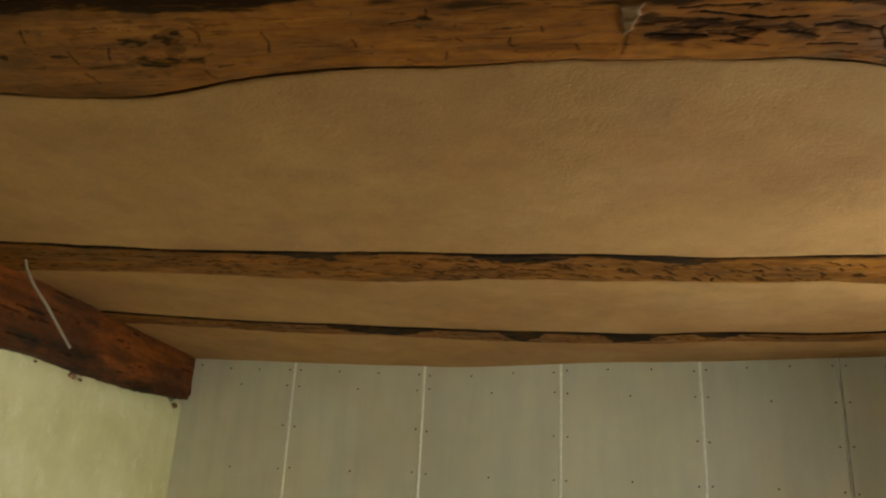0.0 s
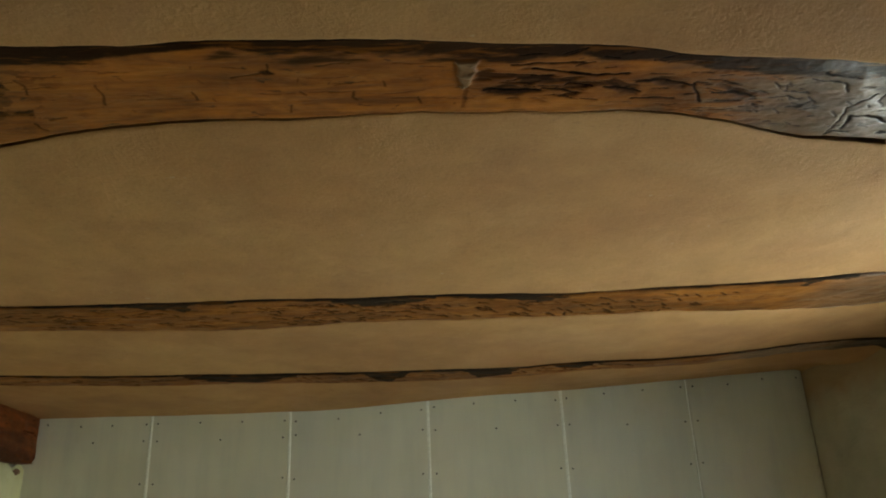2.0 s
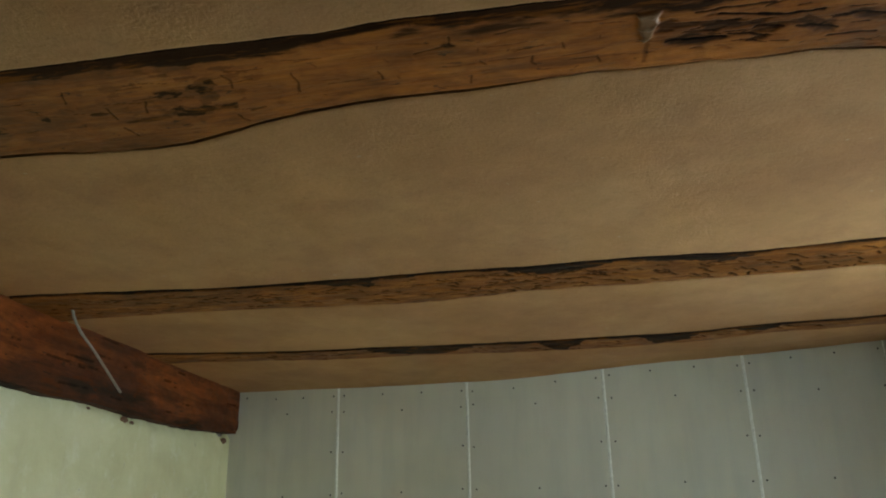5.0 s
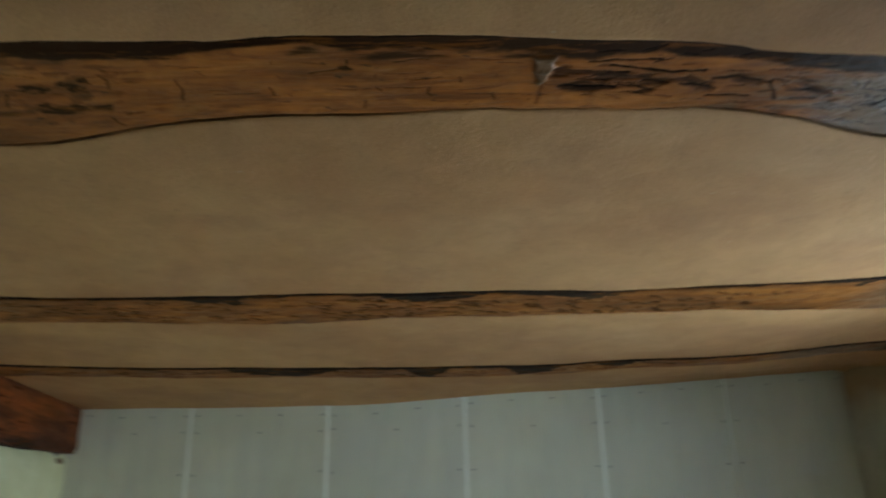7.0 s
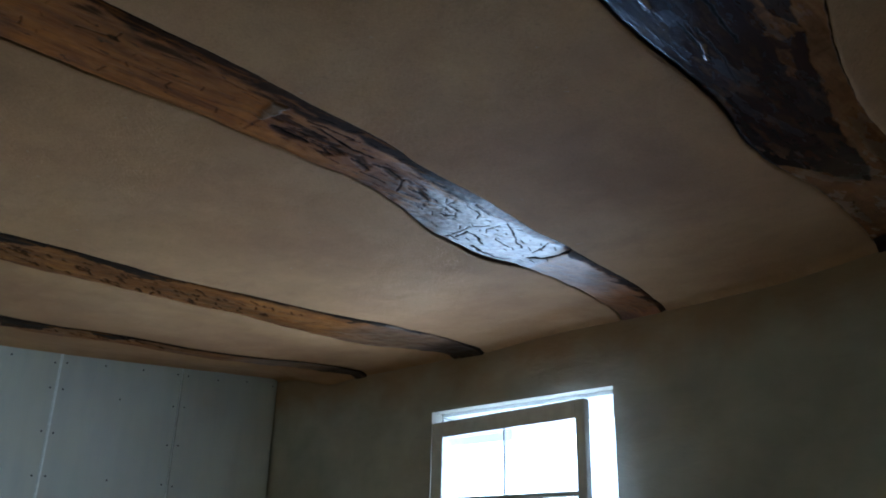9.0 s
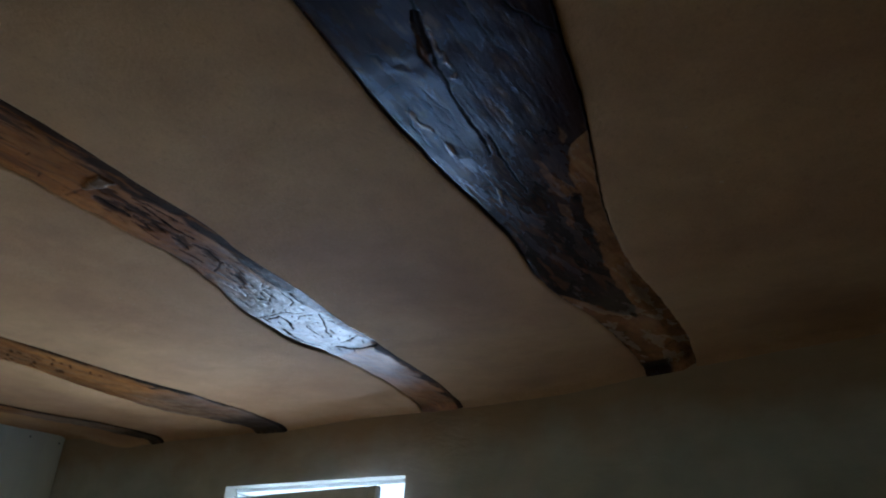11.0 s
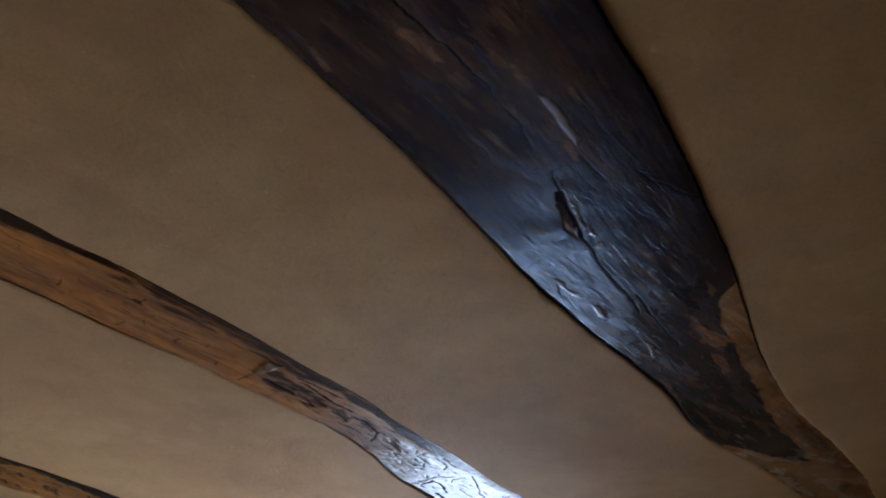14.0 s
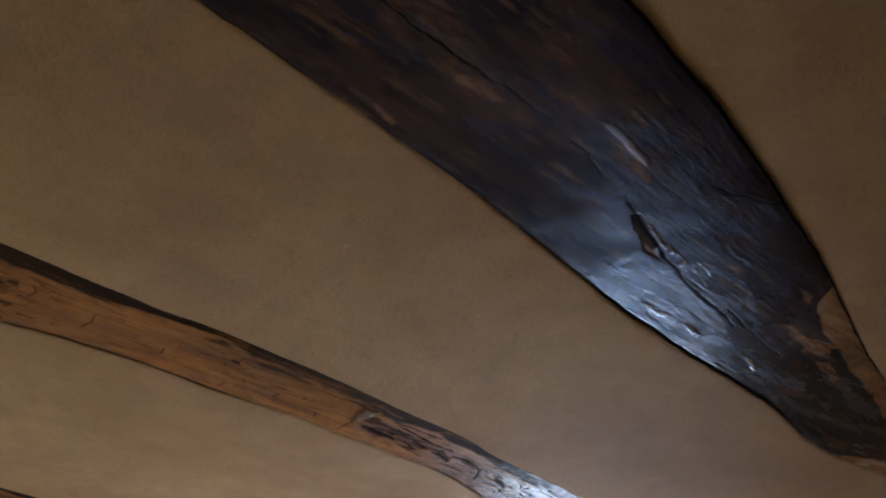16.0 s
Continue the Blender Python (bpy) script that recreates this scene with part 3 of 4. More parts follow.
def slab_features(X, Y, F, d1, d2):
    rng = random.Random(5)
    main = [(0.483, -0.013), (0.511, -0.001), (0.544, 0.012), (0.598, 0.028), (0.640, 0.039), (0.701, 0.053), (0.762, 0.065), (0.791, 0.067), (0.831, 0.077), (0.859, 0.084)]
    second = [(0.805, 0.056), (0.832, 0.062), (0.867, 0.067), (0.928, 0.076), (0.993, 0.086)]
    upper = [(-0.40, -0.058), (-0.1, -0.052), (0.08, -0.046), (0.211, -0.044), (0.261, -0.047), (0.315, -0.042), (0.388, -0.033), (0.439, -0.019)]
    side = [(0.552, -0.101), (0.579, -0.113), (0.609, -0.121), (0.628, -0.131), (0.650, -0.146)]
    fine = [[(0.489, -0.040), (0.483, -0.026), (0.483, -0.013)], [(0.451, -0.067), (0.504, -0.060), (0.548, -0.060), (0.584, -0.055), (0.623, -0.057), (0.661, -0.065)],
            [(0.379, 0.032), (0.399, 0.031), (0.422, 0.036)], [(0.887, 0.123), (0.942, 0.129), (0.985, 0.138), (1.021, 0.142)],
            [(0.657, 0.086), (0.708, 0.085), (0.728, 0.079)], [(0.738, 0.106), (0.761, 0.101), (0.780, 0.095)],
            [(0.648, 0.148), (0.641, 0.127), (0.636, 0.110)], [(0.566, 0.110), (0.570, 0.098), (0.582, 0.097)],
            [(0.917, 0.113), (1.016, 0.122), (1.114, 0.146)], [(0.70, 0.02), (0.76, 0.028), (0.80, 0.03)], [(0.277, 0.030), (0.346, 0.038)], [(-0.022, -0.150), (0.224, -0.134)], [(0.69, 0.13), (0.735, 0.15), (0.79, 0.162)]]
    cut = np.maximum(cracks(X, Y, [main], 0.0029, 0.011), cracks(X, Y, [second, side], 0.0027, 0.009))
    cut = np.maximum(cut, np.maximum(cracks(X, Y, [upper], 0.0020, 0.010), 0.95 * cracks(X, Y, fine, 0.0015, 0.008)))
    cut = np.maximum(cut, 0.55 * cracks(X, Y, random_dashes(rng, 34, -0.4, 1.3, *EDGES[0], (0.008, 0.035), (0.2, 0.25)), 0.0009))
    nicks = cracks(X, Y, random_dashes(rng, 30, 0.35, 1.2, *EDGES[0], (0.004, 0.012), (0.9, 0.6)), 0.0008)
    cut = np.maximum(cut, 0.4 * nicks)
    gouge = patch(X, Y, [(0.520, 0.006), (0.527, -0.003), (0.562, 0.013), (0.600, 0.025), (0.604, 0.038), (0.577, 0.030), (0.547, 0.023)], 7, 0.004)
    below = patch(X, Y, [(0.553, 0.024), (0.605, 0.036), (0.628, 0.047), (0.600, 0.045)], 9, 0.006)
    # splintered fibres that stand off the face and catch the light
    torn = np.maximum(patch(X, Y, [(0.538, 0.020), (0.546, 0.018), (0.568, 0.024), (0.563, 0.029)], 11, 0.003), patch(X, Y, [(0.364, -0.083), (0.372, -0.089), (0.410, -0.084), (0.453, -0.078), (0.461, -0.069), (0.436, -0.072), (0.393, -0.078)], 13, 0.005))
    strip = torn
    for k, outline in enumerate(([(0.696, 0.135), (0.710, 0.129), (0.732, 0.135), (0.754, 0.128), (0.764, 0.132), (0.743, 0.142), (0.718, 0.143)], [(0.791, 0.131), (0.806, 0.126), (0.833, 0.134), (0.829, 0.143)], [(0.949, 0.125), (0.966, 0.123), (1.014, 0.141), (1.006, 0.146)])):
        torn = np.maximum(torn, 0.8 * patch(X, Y, outline, 21 + k, 0.012))
    rough = patch(X, Y, [(0.546, 0.004), (0.556, 0.002), (0.602, 0.012), (0.656, 0.023), (0.665, 0.033), (0.626, 0.024), (0.587, 0.018)], 15, 0.010)
    torn = np.maximum(torn, rough * smooth(0.5, 0.6, fbm(X * 70, Y * 160, 17, 3)))
    # where the black skin is worn off the wood
    bare_line = np.interp(X, [0.84, 0.857, 0.882, 0.909, 0.961, 1.023, 1.094, 1.196, 1.275, 1.32, 1.424, 1.556, 1.674, 1.7], [-0.2, -0.086, -0.047, -0.028, -0.010, 0.001, 0.021, 0.046, 0.062, 0.074, 0.090, 0.104, 0.135, 0.5])
    tip_line = np.interp(X, [1.32, 1.396, 1.481, 1.604, 1.674], [0.5, 0.233, 0.19, 0.162, 0.135])
    wob = 0.016 * (fbm(X * 26, Y * 40, 81, 4) - 0.5)
    bare = np.maximum(smooth(0.0015, -0.0015, Y + wob - bare_line) * (X > 0.845), smooth(-0.0015, 0.0015, Y + wob - tip_line) * (X > 1.33))
    bare = np.maximum(bare, smooth(1.678, 1.684, X + wob))
    spots = np.zeros(X.shape)
    for k, outline in enumerate(([(0.899, 0.023), (0.905, 0.015), (0.943, 0.014), (0.975, 0.015), (1.001, 0.001), (1.024, 0.002), (1.037, 0.018), (1.029, 0.039), (1.006, 0.048), (0.964, 0.033)],
                                 [(1.044, 0.049), (1.061, 0.040), (1.105, 0.051), (1.153, 0.069), (1.129, 0.070), (1.082, 0.062)],
                                 [(0.820, -0.051), (0.838, -0.055), (0.871, -0.047), (0.872, -0.037)], [(0.731, 0.007), (0.753, 0.008), (0.794, 0.009), (0.781, 0.016)],
                                 [(0.372, -0.116), (0.377, -0.122), (0.410, -0.112), (0.403, -0.106)], [(0.304, -0.086), (0.314, -0.090), (0.350, -0.084), (0.344, -0.077)],
                                 [(0.191, -0.018), (0.201, -0.034), (0.230, -0.035), (0.258, -0.027), (0.249, -0.017), (0.216, -0.015)], [(0.146, 0.078), (0.158, 0.074), (0.190, 0.084), (0.181, 0.091)],
                                 [(0.388, -0.071), (0.433, -0.067), (0.470, -0.064), (0.489, -0.049), (0.473, -0.047), (0.447, -0.062)])):
        spots = np.maximum(spots, patch(X, Y, outline, 301 + 2 * k, 0.016) * (0.5 + 0.4 * (k < 2)) * (0.55 + 0.45 * smooth(0.42, 0.55, fbm(X * 50, Y * 160, 320 + k, 4))))
    for x, y, rx, ry in ((0.329, -0.002, 0.02, 0.005), (0.10, -0.085, 0.03, 0.005), (0.04, 0.02, 0.05, 0.006), (0.16, -0.13, 0.025, 0.004), (0.394, 0.009, 0.03, 0.005), (0.718, -0.014, 0.022, 0.006), (0.77, -0.03, 0.02, 0.005), (0.47, 0.02, 0.02, 0.004), (-0.168, -0.093, 0.06, 0.008), (0.028, -0.153, 0.05, 0.006), (0.43, 0.09, 0.02, 0.004)):
        spots = np.maximum(spots, 0.4 * blob(X, Y, x, y, rx, ry, int(x * 100) + 300))
    brown = 0.16 * smooth(0.5, 0.64, fbm(X * 9, Y * 30, 83, 5)) * smooth(0.62, 0.25, X) + 0.18 * smooth(0.62, 0.7, fbm(X * 24, Y * 110, 89, 4)) + 0.1 * smooth(0.56, 0.66, fbm(X * 16, Y * 50, 86, 4))
    along = Y - 0.17 * X
    fibre = fbm(X * 22, along * 330, 94, 3) - 0.5
    adze = 0.0005 * (fbm(X * 48 + Y * 12, Y * 26, 88, 3) - 0.5) + 0.0011 * (fbm(X * 16 + Y * 8, Y * 14, 84, 2) - 0.5) + 0.003 * (fbm(X * 4, Y * 7, 85, 2) - 0.5) + 0.00045 * fibre + 0.0003 * (fbm(X * 90, along * 120, 96, 3) - 0.5)
    roll = 0.014 * smooth(0.045, 0.0, d1) * smooth(1.1, 1.4, X)
    tilt = 0.009 * np.clip(X - 0.7, -0.5, 0.5) * smooth(1.6, 1.2, X)
    height = tilt + adze + 0.0003 * cut + 0.003 * gouge + 0.002 * below + 0.001 * bare + 0.0006 * spots - 0.001 * torn + 0.0016 * rough * (fbm(X * 60, along * 240, 98, 3) - 0.4) + roll + (0.009 * smooth(0.0, 1.0, F) - 0.006) * smooth(1.5, 1.0, X) - 0.004 * smooth(1.0, 1.5, X)
    dark = 1 - np.clip(bare + spots + brown + 0.7 * below + torn, 0, 1)
    end = smooth(2.13, 2.17, X + 0.03 * (fbm(X * 20, Y * 20, 99, 3) - 0.5)) * smooth(0.06, 0.08, d1)
    return dict(height=height, dark=np.maximum(dark, end), cut=np.maximum(cut, 0.75 * gouge), pale=0.45 * torn, lime=0.85 * strip, stain=smooth(0.85, 0.8, X))


def oak_features(X, Y, F, d1, d2):
    rng = random.Random(9)
    # cracks in the shaved end
    deep = [[(1.242, 0.980), (1.252, 0.968), (1.277, 0.972)], [(1.260, 0.960), (1.254, 0.918), (1.297, 0.930), (1.341, 0.954)],
            [(1.337, 0.983), (1.381, 0.991), (1.441, 1.003), (1.483, 0.988)], [(1.511, 0.948), (1.537, 0.901), (1.542, 0.855), (1.535, 0.815)]]
    thin = [[(1.155, 0.790), (1.188, 0.803), (1.217, 0.809)], [(1.284, 0.880), (1.288, 0.845)], [(1.289, 0.816), (1.343, 0.849), (1.397, 0.881), (1.437, 0.899)],
            [(1.486, 0.913), (1.482, 0.876), (1.461, 0.836)], [(1.109, 0.838), (1.135, 0.848), (1.154, 0.848)], [(1.257, 0.775), (1.316, 0.795)],
            [(1.135, 0.888), (1.170, 0.874)], [(1.340, 0.904), (1.394, 0.921), (1.421, 0.915)], [(1.240, 0.980), (1.238, 0.930), (1.240, 0.891), (1.270, 0.855)],
            [(1.118, 0.856), (1.143, 0.866)], [(1.139, 0.809), (1.193, 0.820), (1.216, 0.843)]]
    # axe strokes and checks in the sawn face
    marks = [[(0.069, 0.770), (0.069, 0.797), (0.064, 0.825)], [(0.201, 0.797), (0.203, 0.821)], [(0.323, 0.732), (0.320, 0.752), (0.326, 0.755)], [(0.341, 0.841), (0.336, 0.862)],
             [(0.441, 0.808), (0.437, 0.823), (0.443, 0.831)], [(0.359, 0.801), (0.366, 0.811)], [(0.485, 0.779), (0.487, 0.794)], [(0.534, 0.825), (0.539, 0.841)],
             [(-0.038, 0.754), (-0.030, 0.768), (-0.036, 0.790)], [(-0.060, 0.871), (-0.059, 0.888), (-0.052, 0.893)], [(-0.033, 0.861), (-0.007, 0.855)], [(-0.306, 0.746), (-0.321, 0.778)],
             [(-0.266, 0.805), (-0.268, 0.842)], [(-0.194, 0.801), (-0.208, 0.834)], [(-0.270, 0.871), (-0.263, 0.902)], [(0.267, 0.762), (0.315, 0.755)]]
    splits = [[(0.704, 0.758), (0.734, 0.764), (0.772, 0.772), (0.803, 0.777), (0.850, 0.781)], [(0.636, 0.810), (0.684, 0.813), (0.720, 0.817)]]
    checks = [[(0.724, 0.809), (0.755, 0.815), (0.782, 0.823)], [(0.819, 0.809), (0.847, 0.817), (0.877, 0.826)], [(0.867, 0.800), (0.908, 0.801), (0.961, 0.814)],
              [(0.869, 0.842), (0.897, 0.843), (0.937, 0.849)], [(0.993, 0.833), (1.026, 0.837), (1.064, 0.850)], [(0.957, 0.808), (0.971, 0.836), (0.980, 0.859)], [(0.671, 0.745), (0.700, 0.743), (0.778, 0.748)]]
    cut = np.maximum(cracks(X, Y, deep, 0.0040, 0.014), cracks(X, Y, thin, 0.0021, 0.014))
    cut = np.maximum(cut, np.maximum(0.6 * cracks(X, Y, marks, 0.0022, 0.006), cracks(X, Y, splits, 0.0036, 0.010)))
    cut = np.maximum(cut, 0.9 * cracks(X, Y, checks, 0.0026, 0.007))
    cut = np.maximum(cut, 0.4 * cracks(X, Y, random_dashes(rng, 30, -1.1, 0.6, *EDGES[1], (0.003, 0.012), (1.3, 0.6), 0.2), 0.0014))
    cut = np.maximum(cut, 0.6 * cracks(X, Y, random_dashes(rng, 55, -1.1, 0.6, *EDGES[1], (0.02, 0.07), (0.05, 0.1), 0.25), 0.0010))
    cut = np.maximum(cut, 0.9 * cracks(X, Y, random_dashes(rng, 60, 0.66, 1.15, *EDGES[1], (0.01, 0.04), (0.10, 0.2), 0.1), 0.0013))
    cut = np.maximum(cut, 0.9 * cracks(X, Y, random_dashes(rng, 46, 1.05, 1.54, *EDGES[1], (0.006, 0.028), (0.35, 0.4), 0.1), 0.0018))
    dark = np.zeros(X.shape)
    for k, outline in enumerate(([(-0.109, 0.770), (-0.079, 0.754), (-0.058, 0.758), (-0.057, 0.779), (-0.076, 0.796), (-0.100, 0.795)], [(-0.168, 0.779), (-0.131, 0.773), (-0.118, 0.788), (-0.135, 0.799), (-0.166, 0.794)],
                                 [(-0.181, 0.839), (-0.141, 0.819), (-0.105, 0.835), (-0.067, 0.836), (-0.044, 0.833), (-0.056, 0.846), (-0.092, 0.850), (-0.126, 0.859), (-0.163, 0.852)], [(-0.388, 0.80), (-0.372, 0.81), (-0.38, 0.83), (-0.4, 0.82)])):
        dark = np.maximum(dark, patch(X, Y, outline, 401 + 3 * k, 0.02, 0.003) * (0.6 + 0.4 * smooth(0.4, 0.55, fbm(X * 60, Y * 120, 410 + k, 3))))
    for x, y, rx, ry in ((0.317, 0.752, 0.008, 0.006), (-0.218, 0.854, 0.03, 0.008), (-0.509, 0.837, 0.03, 0.012), (-0.752, 0.811, 0.04, 0.012), (-0.29, 0.82, 0.014, 0.008), (0.27, 0.705, 0.03, 0.01), (0.40, 0.722, 0.05, 0.008)):
        dark = np.maximum(dark, 0.9 * blob(X, Y, x, y, 1.15 * rx, 1.2 * ry, int(abs(x) * 100) + 400, 0.6))
    dark = np.maximum(dark, 0.55 * smooth(0.56, 0.68, fbm(X * 38, Y * 60, 74, 4)) * smooth(0.12, -0.05, X) * smooth(0.02, 0.05, d2))
    dark = np.maximum(dark, 0.45 * smooth(0.15, -0.35, X + 0.3 * (fbm(X * 7, Y * 24, 76, 4) - 0.5)))
    # hollow eaten out of the lower face beyond the pale chip
    hollow = patch(X, Y, [(0.622, 0.748), (0.692, 0.754), (0.770, 0.775), (0.820, 0.798), (0.767, 0.832), (0.713, 0.838), (0.66, 0.835), (0.620, 0.80)], 60, 0.02, 0.008)
    holes = np.zeros(X.shape)
    for k, outline in enumerate(([(0.636, 0.806), (0.662, 0.795), (0.684, 0.799), (0.724, 0.817), (0.687, 0.829), (0.655, 0.821)], [(0.813, 0.797), (0.827, 0.785), (0.869, 0.807), (0.875, 0.832), (0.849, 0.827)],
                                 [(0.886, 0.792), (0.903, 0.784), (0.944, 0.803), (0.947, 0.823), (0.918, 0.816)], [(0.991, 0.816), (1.012, 0.814), (1.063, 0.842), (1.052, 0.852)])):
        holes = np.maximum(holes, patch(X, Y, outline, 61 + 3 * k, 0.014, 0.005))
    eaten = np.maximum(hollow * smooth(0.42, 0.56, fbm(X * 24, Y * 110, 61, 5)), holes)
    worn = smooth(0.84, 1.18, X + 0.16 * (fbm(X * 12, Y * 40, 62, 4) - 0.5) + 1.2 * smooth(0.04, 0.0, d2) * 0.12) * smooth(1.56, 1.53, X - 0.3 * (Y - 0.9))
    stub = 0.16 * smooth(1.45, 1.6, X)
    shaved = worn * (1 - smooth(1.16, 1.0, X) * smooth(0.46, 0.55, fbm(X * 20, Y * 90, 57, 5)))
    facet = np.clip((X - 1.0) / 0.5, 0, 1) * smooth(1.56, 1.51, X)
    pits = worn * smooth(0.56, 0.62, fbm(X * 28, Y * 90, 63, 5)) * smooth(1.25, 0.95, X)
    chip = patch(X, Y, [(0.594, 0.730), (0.623, 0.734), (0.621, 0.762), (0.612, 0.788), (0.608, 0.80), (0.602, 0.80), (0.601, 0.785), (0.593, 0.758)], 67, 0.012, 0.003) * (0.7 + 0.3 * smooth(0.42, 0.55, fbm(X * 60, Y * 60, 73, 4)))
    block_end = patch(X, Y, [(0.606, 0.79), (0.612, 0.79), (0.610, 0.856), (0.603, 0.856)], 69, 0.004)
    cut = np.maximum(cut, 0.45 * block_end)
    chop = fbm(X * 26, Y * 38, 66, 3) - 0.5
    height = 0.005 * (fbm(X * 5, Y * 8, 64, 3) - 0.5) + 0.0016 * (fbm(X * 35, Y * 40, 65, 3) - 0.5) + 0.0005 * (fbm(X * 30, Y * 260, 68, 3) - 0.5)
    height = height + 0.001 * hollow + 0.002 * eaten + 0.001 * cut + 0.002 * pits + 0.008 * facet + 0.0028 * worn * chop + 0.0013 * worn * (fbm(X * 70, Y * 110, 70, 3) - 0.5) - 0.006 * chip
    holes_dark = holes * smooth(0.3, 0.5, fbm(X * 50, Y * 120, 71, 3))
    return dict(height=height, dark=np.clip(dark + 0.6 * eaten + 0.25 * hollow, 0, 1), cut=np.maximum(np.maximum(cut, 0.7 * pits), np.maximum(0.55 * eaten * smooth(0.5, 0.6, fbm(X * 34, Y * 110, 72, 4)), 0.45 * holes_dark)), pale=np.maximum(0.95 * shaved * (1 - 0.8 * eaten), stub), lime=chip)


def far_features(seed, spots, dashes, edge_index):
    def features(X, Y, F, d1, d2):
        rng = random.Random(seed)
        cut = 0.85 * cracks(X, Y, random_dashes(rng, dashes, 0.1, 1.4, *EDGES[edge_index], (0.012, 0.036), (0.6, 0.3), 0.12), 0.0038)
        cut = np.maximum(cut, 0.7 * cracks(X, Y, random_dashes(rng, int(1.3 * dashes), -1.1, 0.5, *EDGES[edge_index], (0.01, 0.035), (0.3, 0.35), 0.12), 0.0036))
        cut = np.maximum(cut, 0.5 * cracks(X, Y, random_dashes(rng, dashes // 2, -1.1, 2.1, *EDGES[edge_index], (0.04, 0.15), (0.0, 0.06), 0.15), 0.0018))
        dark = np.zeros(X.shape)
        for x, rx, wide in spots:
            e = (d1 < wide * (1 - ((X - x) / rx) ** 2) + 0.09 * (fbm(X * 16, Y * 30, seed, 4) - 0.5)) & (np.abs(X - x) < rx)
            dark = np.maximum(dark, e * 1.0)
        dark = np.maximum(dark, 0.9 * smooth(1.98, 2.12, X + 0.1 * (fbm(X * 9, Y * 9, seed + 3, 3) - 0.5)))
        worn = smooth(1.55, 1.75, X)
        height = 0.006 * (fbm(X * 5, Y * 8, seed + 1, 3) - 0.5) + 0.003 * (fbm(X * 30, Y * 40, seed + 2, 2) - 0.5) + 0.003 * cut + 0.006 * worn * (fbm(X * 20, Y * 26, seed + 5, 3) - 0.5)
        return dict(height=height, dark=dark, cut=cut, pale=0.6 * worn)
    return features


def build_beams():
    def width(base, amount, seed):
        return lambda x: np.clip(base + amount * 2 * (fbm(x * 4, x * 0 + 1.5, seed, 3) - 0.5), 0.0, 0.2)
    ob = beam_sheet("oak_beam", EDGES[0], 0.0012, 150, SLAB, width(0.013, 0.008, 21), slab_features, 0.006, 0.0, 0.3, FINE)
    tagged(ob, "broad blackened oak slab beam, cracked and tapering, in clay ceiling", "beam", "ceiling beams")
    ob = beam_sheet("oak_beam", EDGES[1], 0.004, 120, OAK, width(0.026, 0.02, 22), oak_features, 0.009, 0.0012, 1.35, FINE)
    tagged(ob, "wavy waxed oak beam with adze marks, knots and hollow", "beam", "ceiling beams")
    ob = beam_sheet("oak_beam", EDGES[2], 0.007, 60, OAK_FAR, width(0.006, 0.009, 23), far_features(31, ((0.43, 0.14, 0.055), (0.8, 0.14, 0.04), (-0.12, 0.2, 0.03), (1.6, 0.12, 0.03)), 110, 2))
    tagged(ob, "brown oak beam with slanting axe marks, waney edge", "beam", "ceiling beams")
    ob = beam_sheet("oak_beam", EDGES[3], 0.007, 44, OAK_FAR, width(0.009, 0.013, 24), far_features(41, ((-0.13, 0.22, 0.11), (0.4, 0.09, 0.13), (0.78, 0.11, 0.11), (1.08, 0.08, 0.08)), 45, 3))
    tagged(ob, "thin brown oak beam with dark waney patches near boards", "beam", "ceiling beams")


def build_wall_beam():
    ys = np.arange(BACK, FAR - 0.004, 0.008)
    lo = beam_bottom(ys)
    hi = np.full_like(ys, 2.235)
    # round the section: bottom back, bottom edge, face, up behind the plaster
    f = np.linspace(0, 1, 44)
    Y = np.repeat(ys[:, None], 44, 1)
    drop = np.clip((f - 0.12) / 0.88, 0, 1)[None, :]
    Z = lo[:, None] + (hi - lo)[:, None] * drop
    bulge = np.clip(f / 0.12, 0, 1)[None, :]
    X = -1.24 + 0.107 * bulge + 0 * Z
    edge = np.exp(-((Z - lo[:, None]) / 0.015) ** 2)
    X = X - 0.012 * edge * (bulge > 0.99) + 0.010 * (fbm(Y * 4, Z * 9, 45, 3) - 0.5) + 0.003 * (fbm(Y * 30, Z * 50, 46, 2) - 0.5)
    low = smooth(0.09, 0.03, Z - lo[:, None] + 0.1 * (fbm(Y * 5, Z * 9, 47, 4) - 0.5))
    knot = np.maximum(blob(Y, Z, 2.1, 2.1, 0.06, 0.03, 48), blob(Y, Z, 2.42, 2.15, 0.06, 0.02, 49))
    knot = np.maximum(knot, 0.6 * smooth(0.48, 0.66, fbm(Y * 3.5, Z * 22, 43, 5)))
    rng = random.Random(12)
    lines = [[(y, z), (y + rng.uniform(0.05, 0.25), z + rng.uniform(-0.006, 0.006))] for y, z in ((rng.uniform(1.2, 3.2), rng.uniform(2.0, 2.2)) for _ in range(26))]
    cut = 0.8 * cracks(Y, Z, lines, 0.0022)
    X = X - 0.002 * cut
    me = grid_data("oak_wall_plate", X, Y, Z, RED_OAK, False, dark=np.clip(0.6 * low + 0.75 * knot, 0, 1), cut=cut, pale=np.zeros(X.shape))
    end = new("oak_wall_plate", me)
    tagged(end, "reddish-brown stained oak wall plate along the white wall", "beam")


# ---- far wall of boards ----
JOINTS = [-0.653, -0.055, 0.547, 1.137, 1.703]


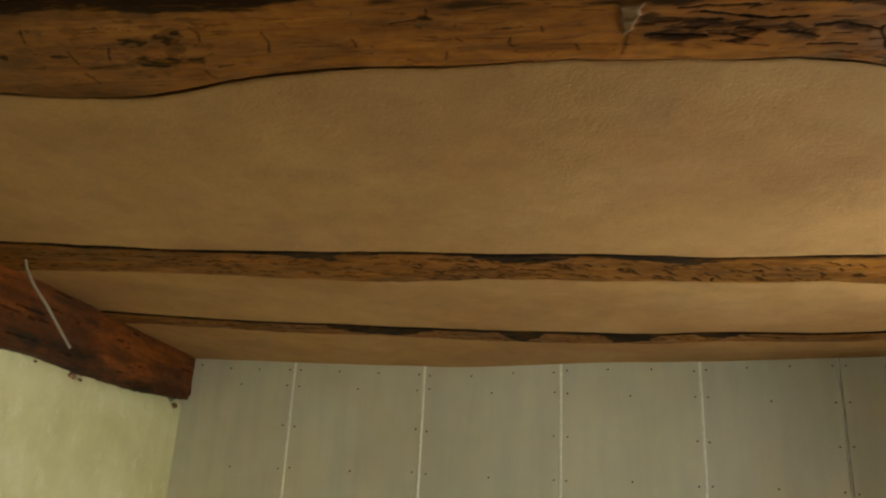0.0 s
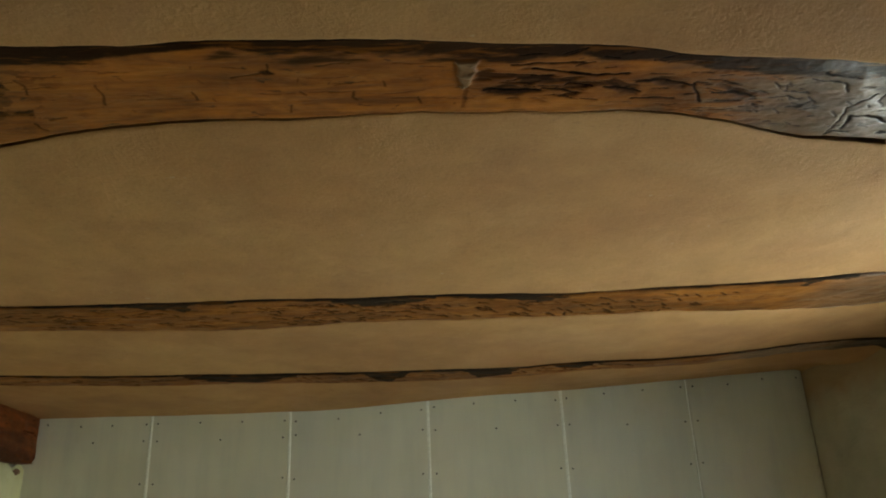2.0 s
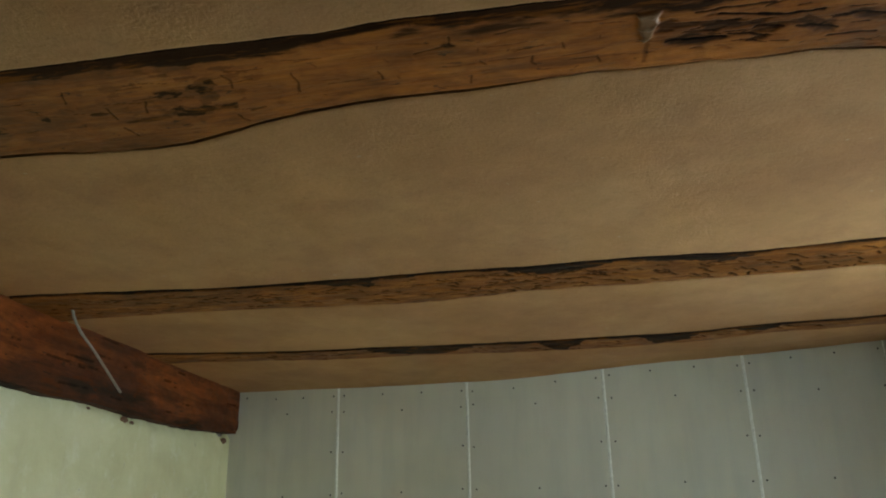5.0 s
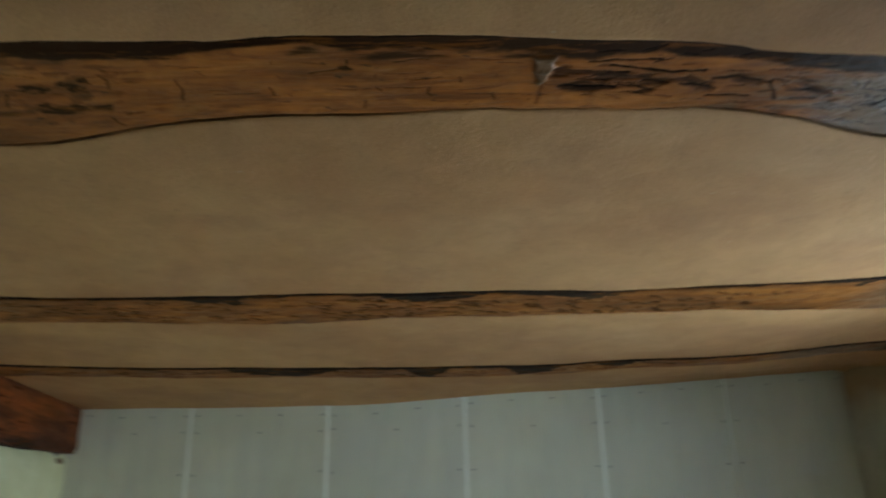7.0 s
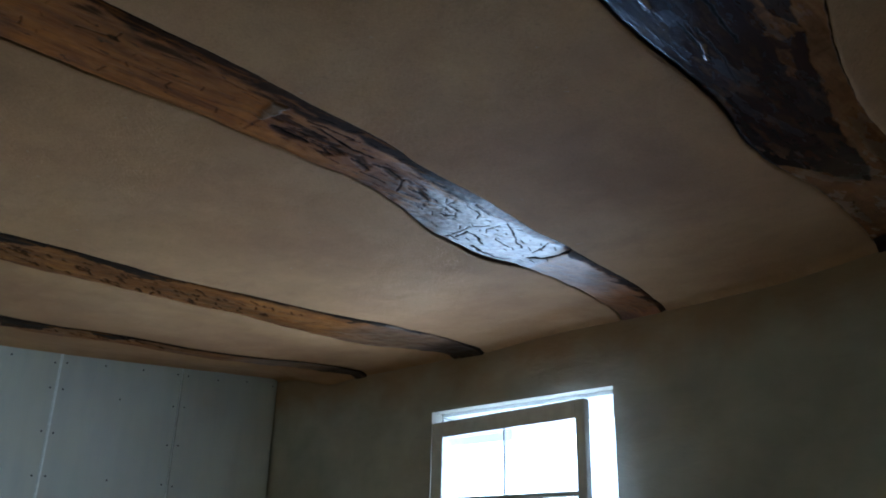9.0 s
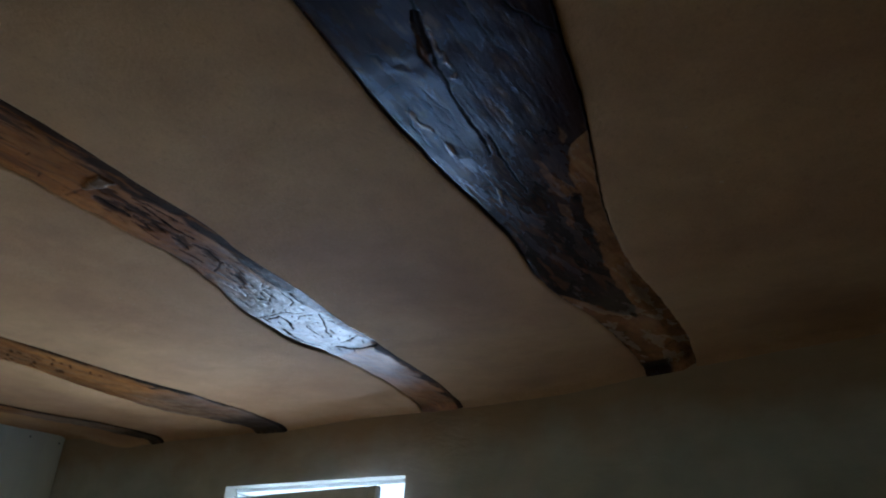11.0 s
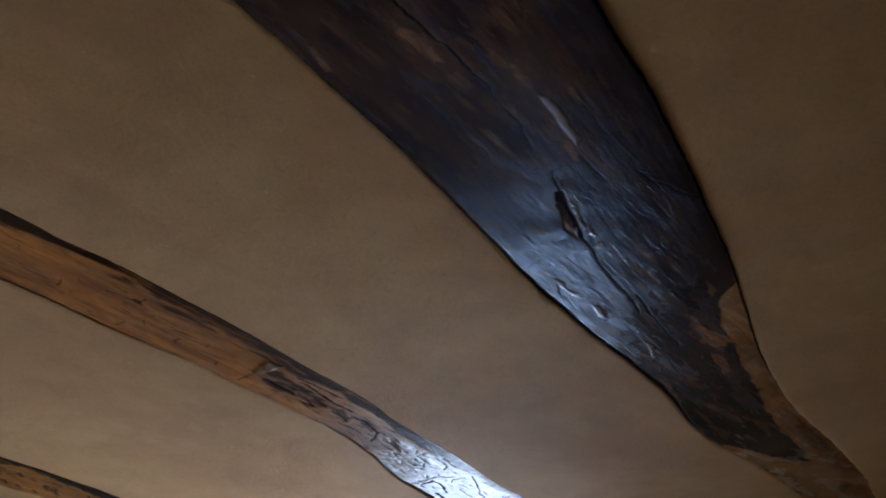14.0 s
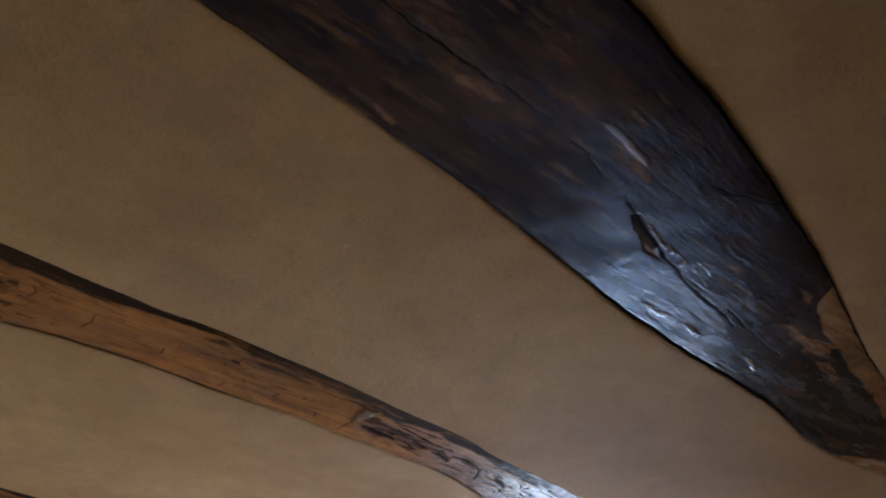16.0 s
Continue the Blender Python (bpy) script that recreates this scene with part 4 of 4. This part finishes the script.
def build_boards():
    bm = bmesh.new()
    box(bm, (LEFT - 0.03, FAR + 0.014, 0), (RIGHT, FAR + 0.2, 2.36))
    wall = tagged(new("wall_far", finish("wall_far", bm, CORE)), "wall lined with grey plasterboards, screwed on, joints filled", "wall", kind="structure")
    edges = [-1.2] + JOINTS + [RIGHT - 0.002]
    bm = bmesh.new()
    bmesh.ops.create_cone(bm, cap_ends=True, segments=10, radius1=0.0045, radius2=0.0035, depth=0.002, matrix=Matrix.Rotation(radians(90), 4, "X"))
    screw = finish("screw", bm, STEEL, True)
    rng = random.Random(3)
    for k, (a, b) in enumerate(zip(edges[:-1], edges[1:])):
        bm = bmesh.new()
        box(bm, (a + 0.005, FAR, 0.01), (b - 0.005, FAR + 0.0125, 2.33), 0.003)
        board = part("plasterboard", bm, BOARD, wall)
        spots = []
        for side, first in ((a + 0.027, k > 0), (b - 0.027, k < 5)):
            if first:
                spots += [(side, 2.092 - 0.18 * r) for r in range(11)]
        if k < 5:
            mid = (a + b) / 2 if k else -0.9
            spots += [(mid, 2.091 - 0.36 * r) for r in range(6)]
        count = max(3, round((b - a) / 0.135))
        lo = a + 0.027 if k else -1.1
        for r in range(count):
            x = lo + (b - 0.027 - lo) * r / (count - 1)
            spots.append((x, HEIGHT + float(curve(WAVE_FAR, np.array([x]))[0]) - 0.035))
        for x, z in spots:
            s = new("screw", screw)
            s.matrix_world = Matrix.Translation((x + rng.uniform(-0.004, 0.004), FAR - 0.001, z + rng.uniform(-0.006, 0.006)))
            s.parent = board
    for k, x in enumerate(JOINTS):
        half = 0.0085 if k < 4 else 0.003
        zs = np.linspace(0.01, 2.32, 150)
        t = np.linspace(0, math.pi, 9)
        wob = 0.003 * (fbm(zs * 3, zs * 0 + k, 95 + k, 3) - 0.5)
        wid = half * (0.85 + 0.3 * fbm(zs * 5, zs * 0 + k, 96 + k, 3))
        X = x + wob[:, None] - wid[:, None] * np.cos(t)[None, :]
        Y = FAR + 0.005 - (0.0085 if k < 4 else 0.006) * np.sin(t)[None, :] + 0 * X
        Z = np.repeat(zs[:, None], 9, 1)
        ob = new("joint_strip", grid_data("joint_strip", X, Y, Z, STRIP, True))
        ob.parent = wall


# ---- window ----
def build_window():
    top = new("window_1")
    tagged(top, "small wooden casement window standing ajar, backlit and bright", "window", kind="structure")
    top.matrix_world = Matrix.Translation((RIGHT + 0.01, 2.088, 0)) @ Matrix.Rotation(radians(-5.5), 4, "Z")
    # local x: through the wall, local -y: along the sash from its hinge
    L, z0, z1, t0, t1 = 0.83, 0.875, 1.966, -0.012, 0.016
    hs, fs, tr = 0.07, 0.04, 0.062

    def bar(name, lo, hi, parent=top, bevel=0.004):
        bm = bmesh.new()
        box(bm, lo, hi, bevel)
        return part(name, bm, PAINT, parent)
    sash = bar("hinge_stile", (t0, -hs, z0), (t1, 0, z1))
    bar("lock_stile", (t0, -L, z0), (t1, -L + fs, z1))
    bar("top_rail", (t0, -L + fs, z1 - tr), (t1, -hs, z1))
    bar("bottom_rail", (t0, -L + fs, z0), (t1, -hs, z0 + 0.08))
    ym = -(L - fs + hs) / 2
    zrows = [z0 + 0.08, 1.29, 1.662, z1 - tr]
    for z in zrows[1:3]:
        bar("glazing_bar", (-0.008, -L + fs, z - 0.009), (0.012, -hs, z + 0.009), bevel=0.002)
    bar("glazing_bar", (-0.006, ym - 0.004, z0 + 0.08), (0.01, ym + 0.004, z1 - tr), bevel=0.001)
    for za, zb in zip(zrows[:-1], zrows[1:]):
        for ya, yb in ((-L + fs, ym - 0.004), (ym + 0.004, -hs)):
            bm = bmesh.new()
            box(bm, (0.0, ya, za + 0.009), (0.003, yb, zb - 0.009))
            pane = part("pane", bm, GLASS, top)
            pane.visible_shadow = False
    bm = bmesh.new()
    bmesh.ops.create_cone(bm, cap_ends=True, segments=12, radius1=0.008, radius2=0.008, depth=0.09, matrix=Matrix.Translation((t0 - 0.012, -L + 0.02, 1.35)))
    part("handle", bm, STEEL, sash.parent, "dark iron handle")
    # lining boards of the opening
    bm = bmesh.new()
    box(bm, (RIGHT + 0.06, 1.201, 1.998), (RIGHT + 0.48, 2.094, 2.011))
    box(bm, (RIGHT + 0.06, 1.201, 0.841), (RIGHT + 0.48, 1.211, 1.992))
    box(bm, (RIGHT + 0.06, 2.084, 0.841), (RIGHT + 0.48, 2.094, 1.992))
    tagged(new("window_lining", finish("window_lining", bm, WHITE)), "white painted lining of the window opening", "trim", kind="structure")
    bm = bmesh.new()
    box(bm, (RIGHT - 0.03, 1.18, 0.815), (RIGHT + 0.48, 2.12, 0.8405), 0.004)
    tagged(new("window_sill", finish("window_sill", bm, WHITE)), "white painted sill board under the window", "sill", kind="structure")


# ---- small things ----
def build_conduit():
    """A stiff stub of cable that hangs out of the plaster beside the third beam."""
    cu = bpy.data.curves.new("cable_stub", "CURVE")
    cu.dimensions, cu.bevel_depth, cu.bevel_resolution, cu.use_fill_caps = "3D", 0.0043, 4, True
    sp = cu.splines.new("BEZIER")
    pts = [(-1.025, 1.838, 2.197), (-1.03, 1.862, 2.172), (-1.045, 2.02, 2.095), (-1.06, 2.197, 2.009)]
    sp.bezier_points.add(len(pts) - 1)
    for p, c in zip(sp.bezier_points, pts):
        p.co, p.handle_left_type, p.handle_right_type = c, "AUTO", "AUTO"
    cu.materials.append(PLASTIC)
    tagged(new("cable_stub", cu), "pale grey cable stub hanging below an old beam", "cable")


build_ceiling()
build_shell()
build_beams()
build_wall_beam()
build_window()
build_conduit()
build_boards()
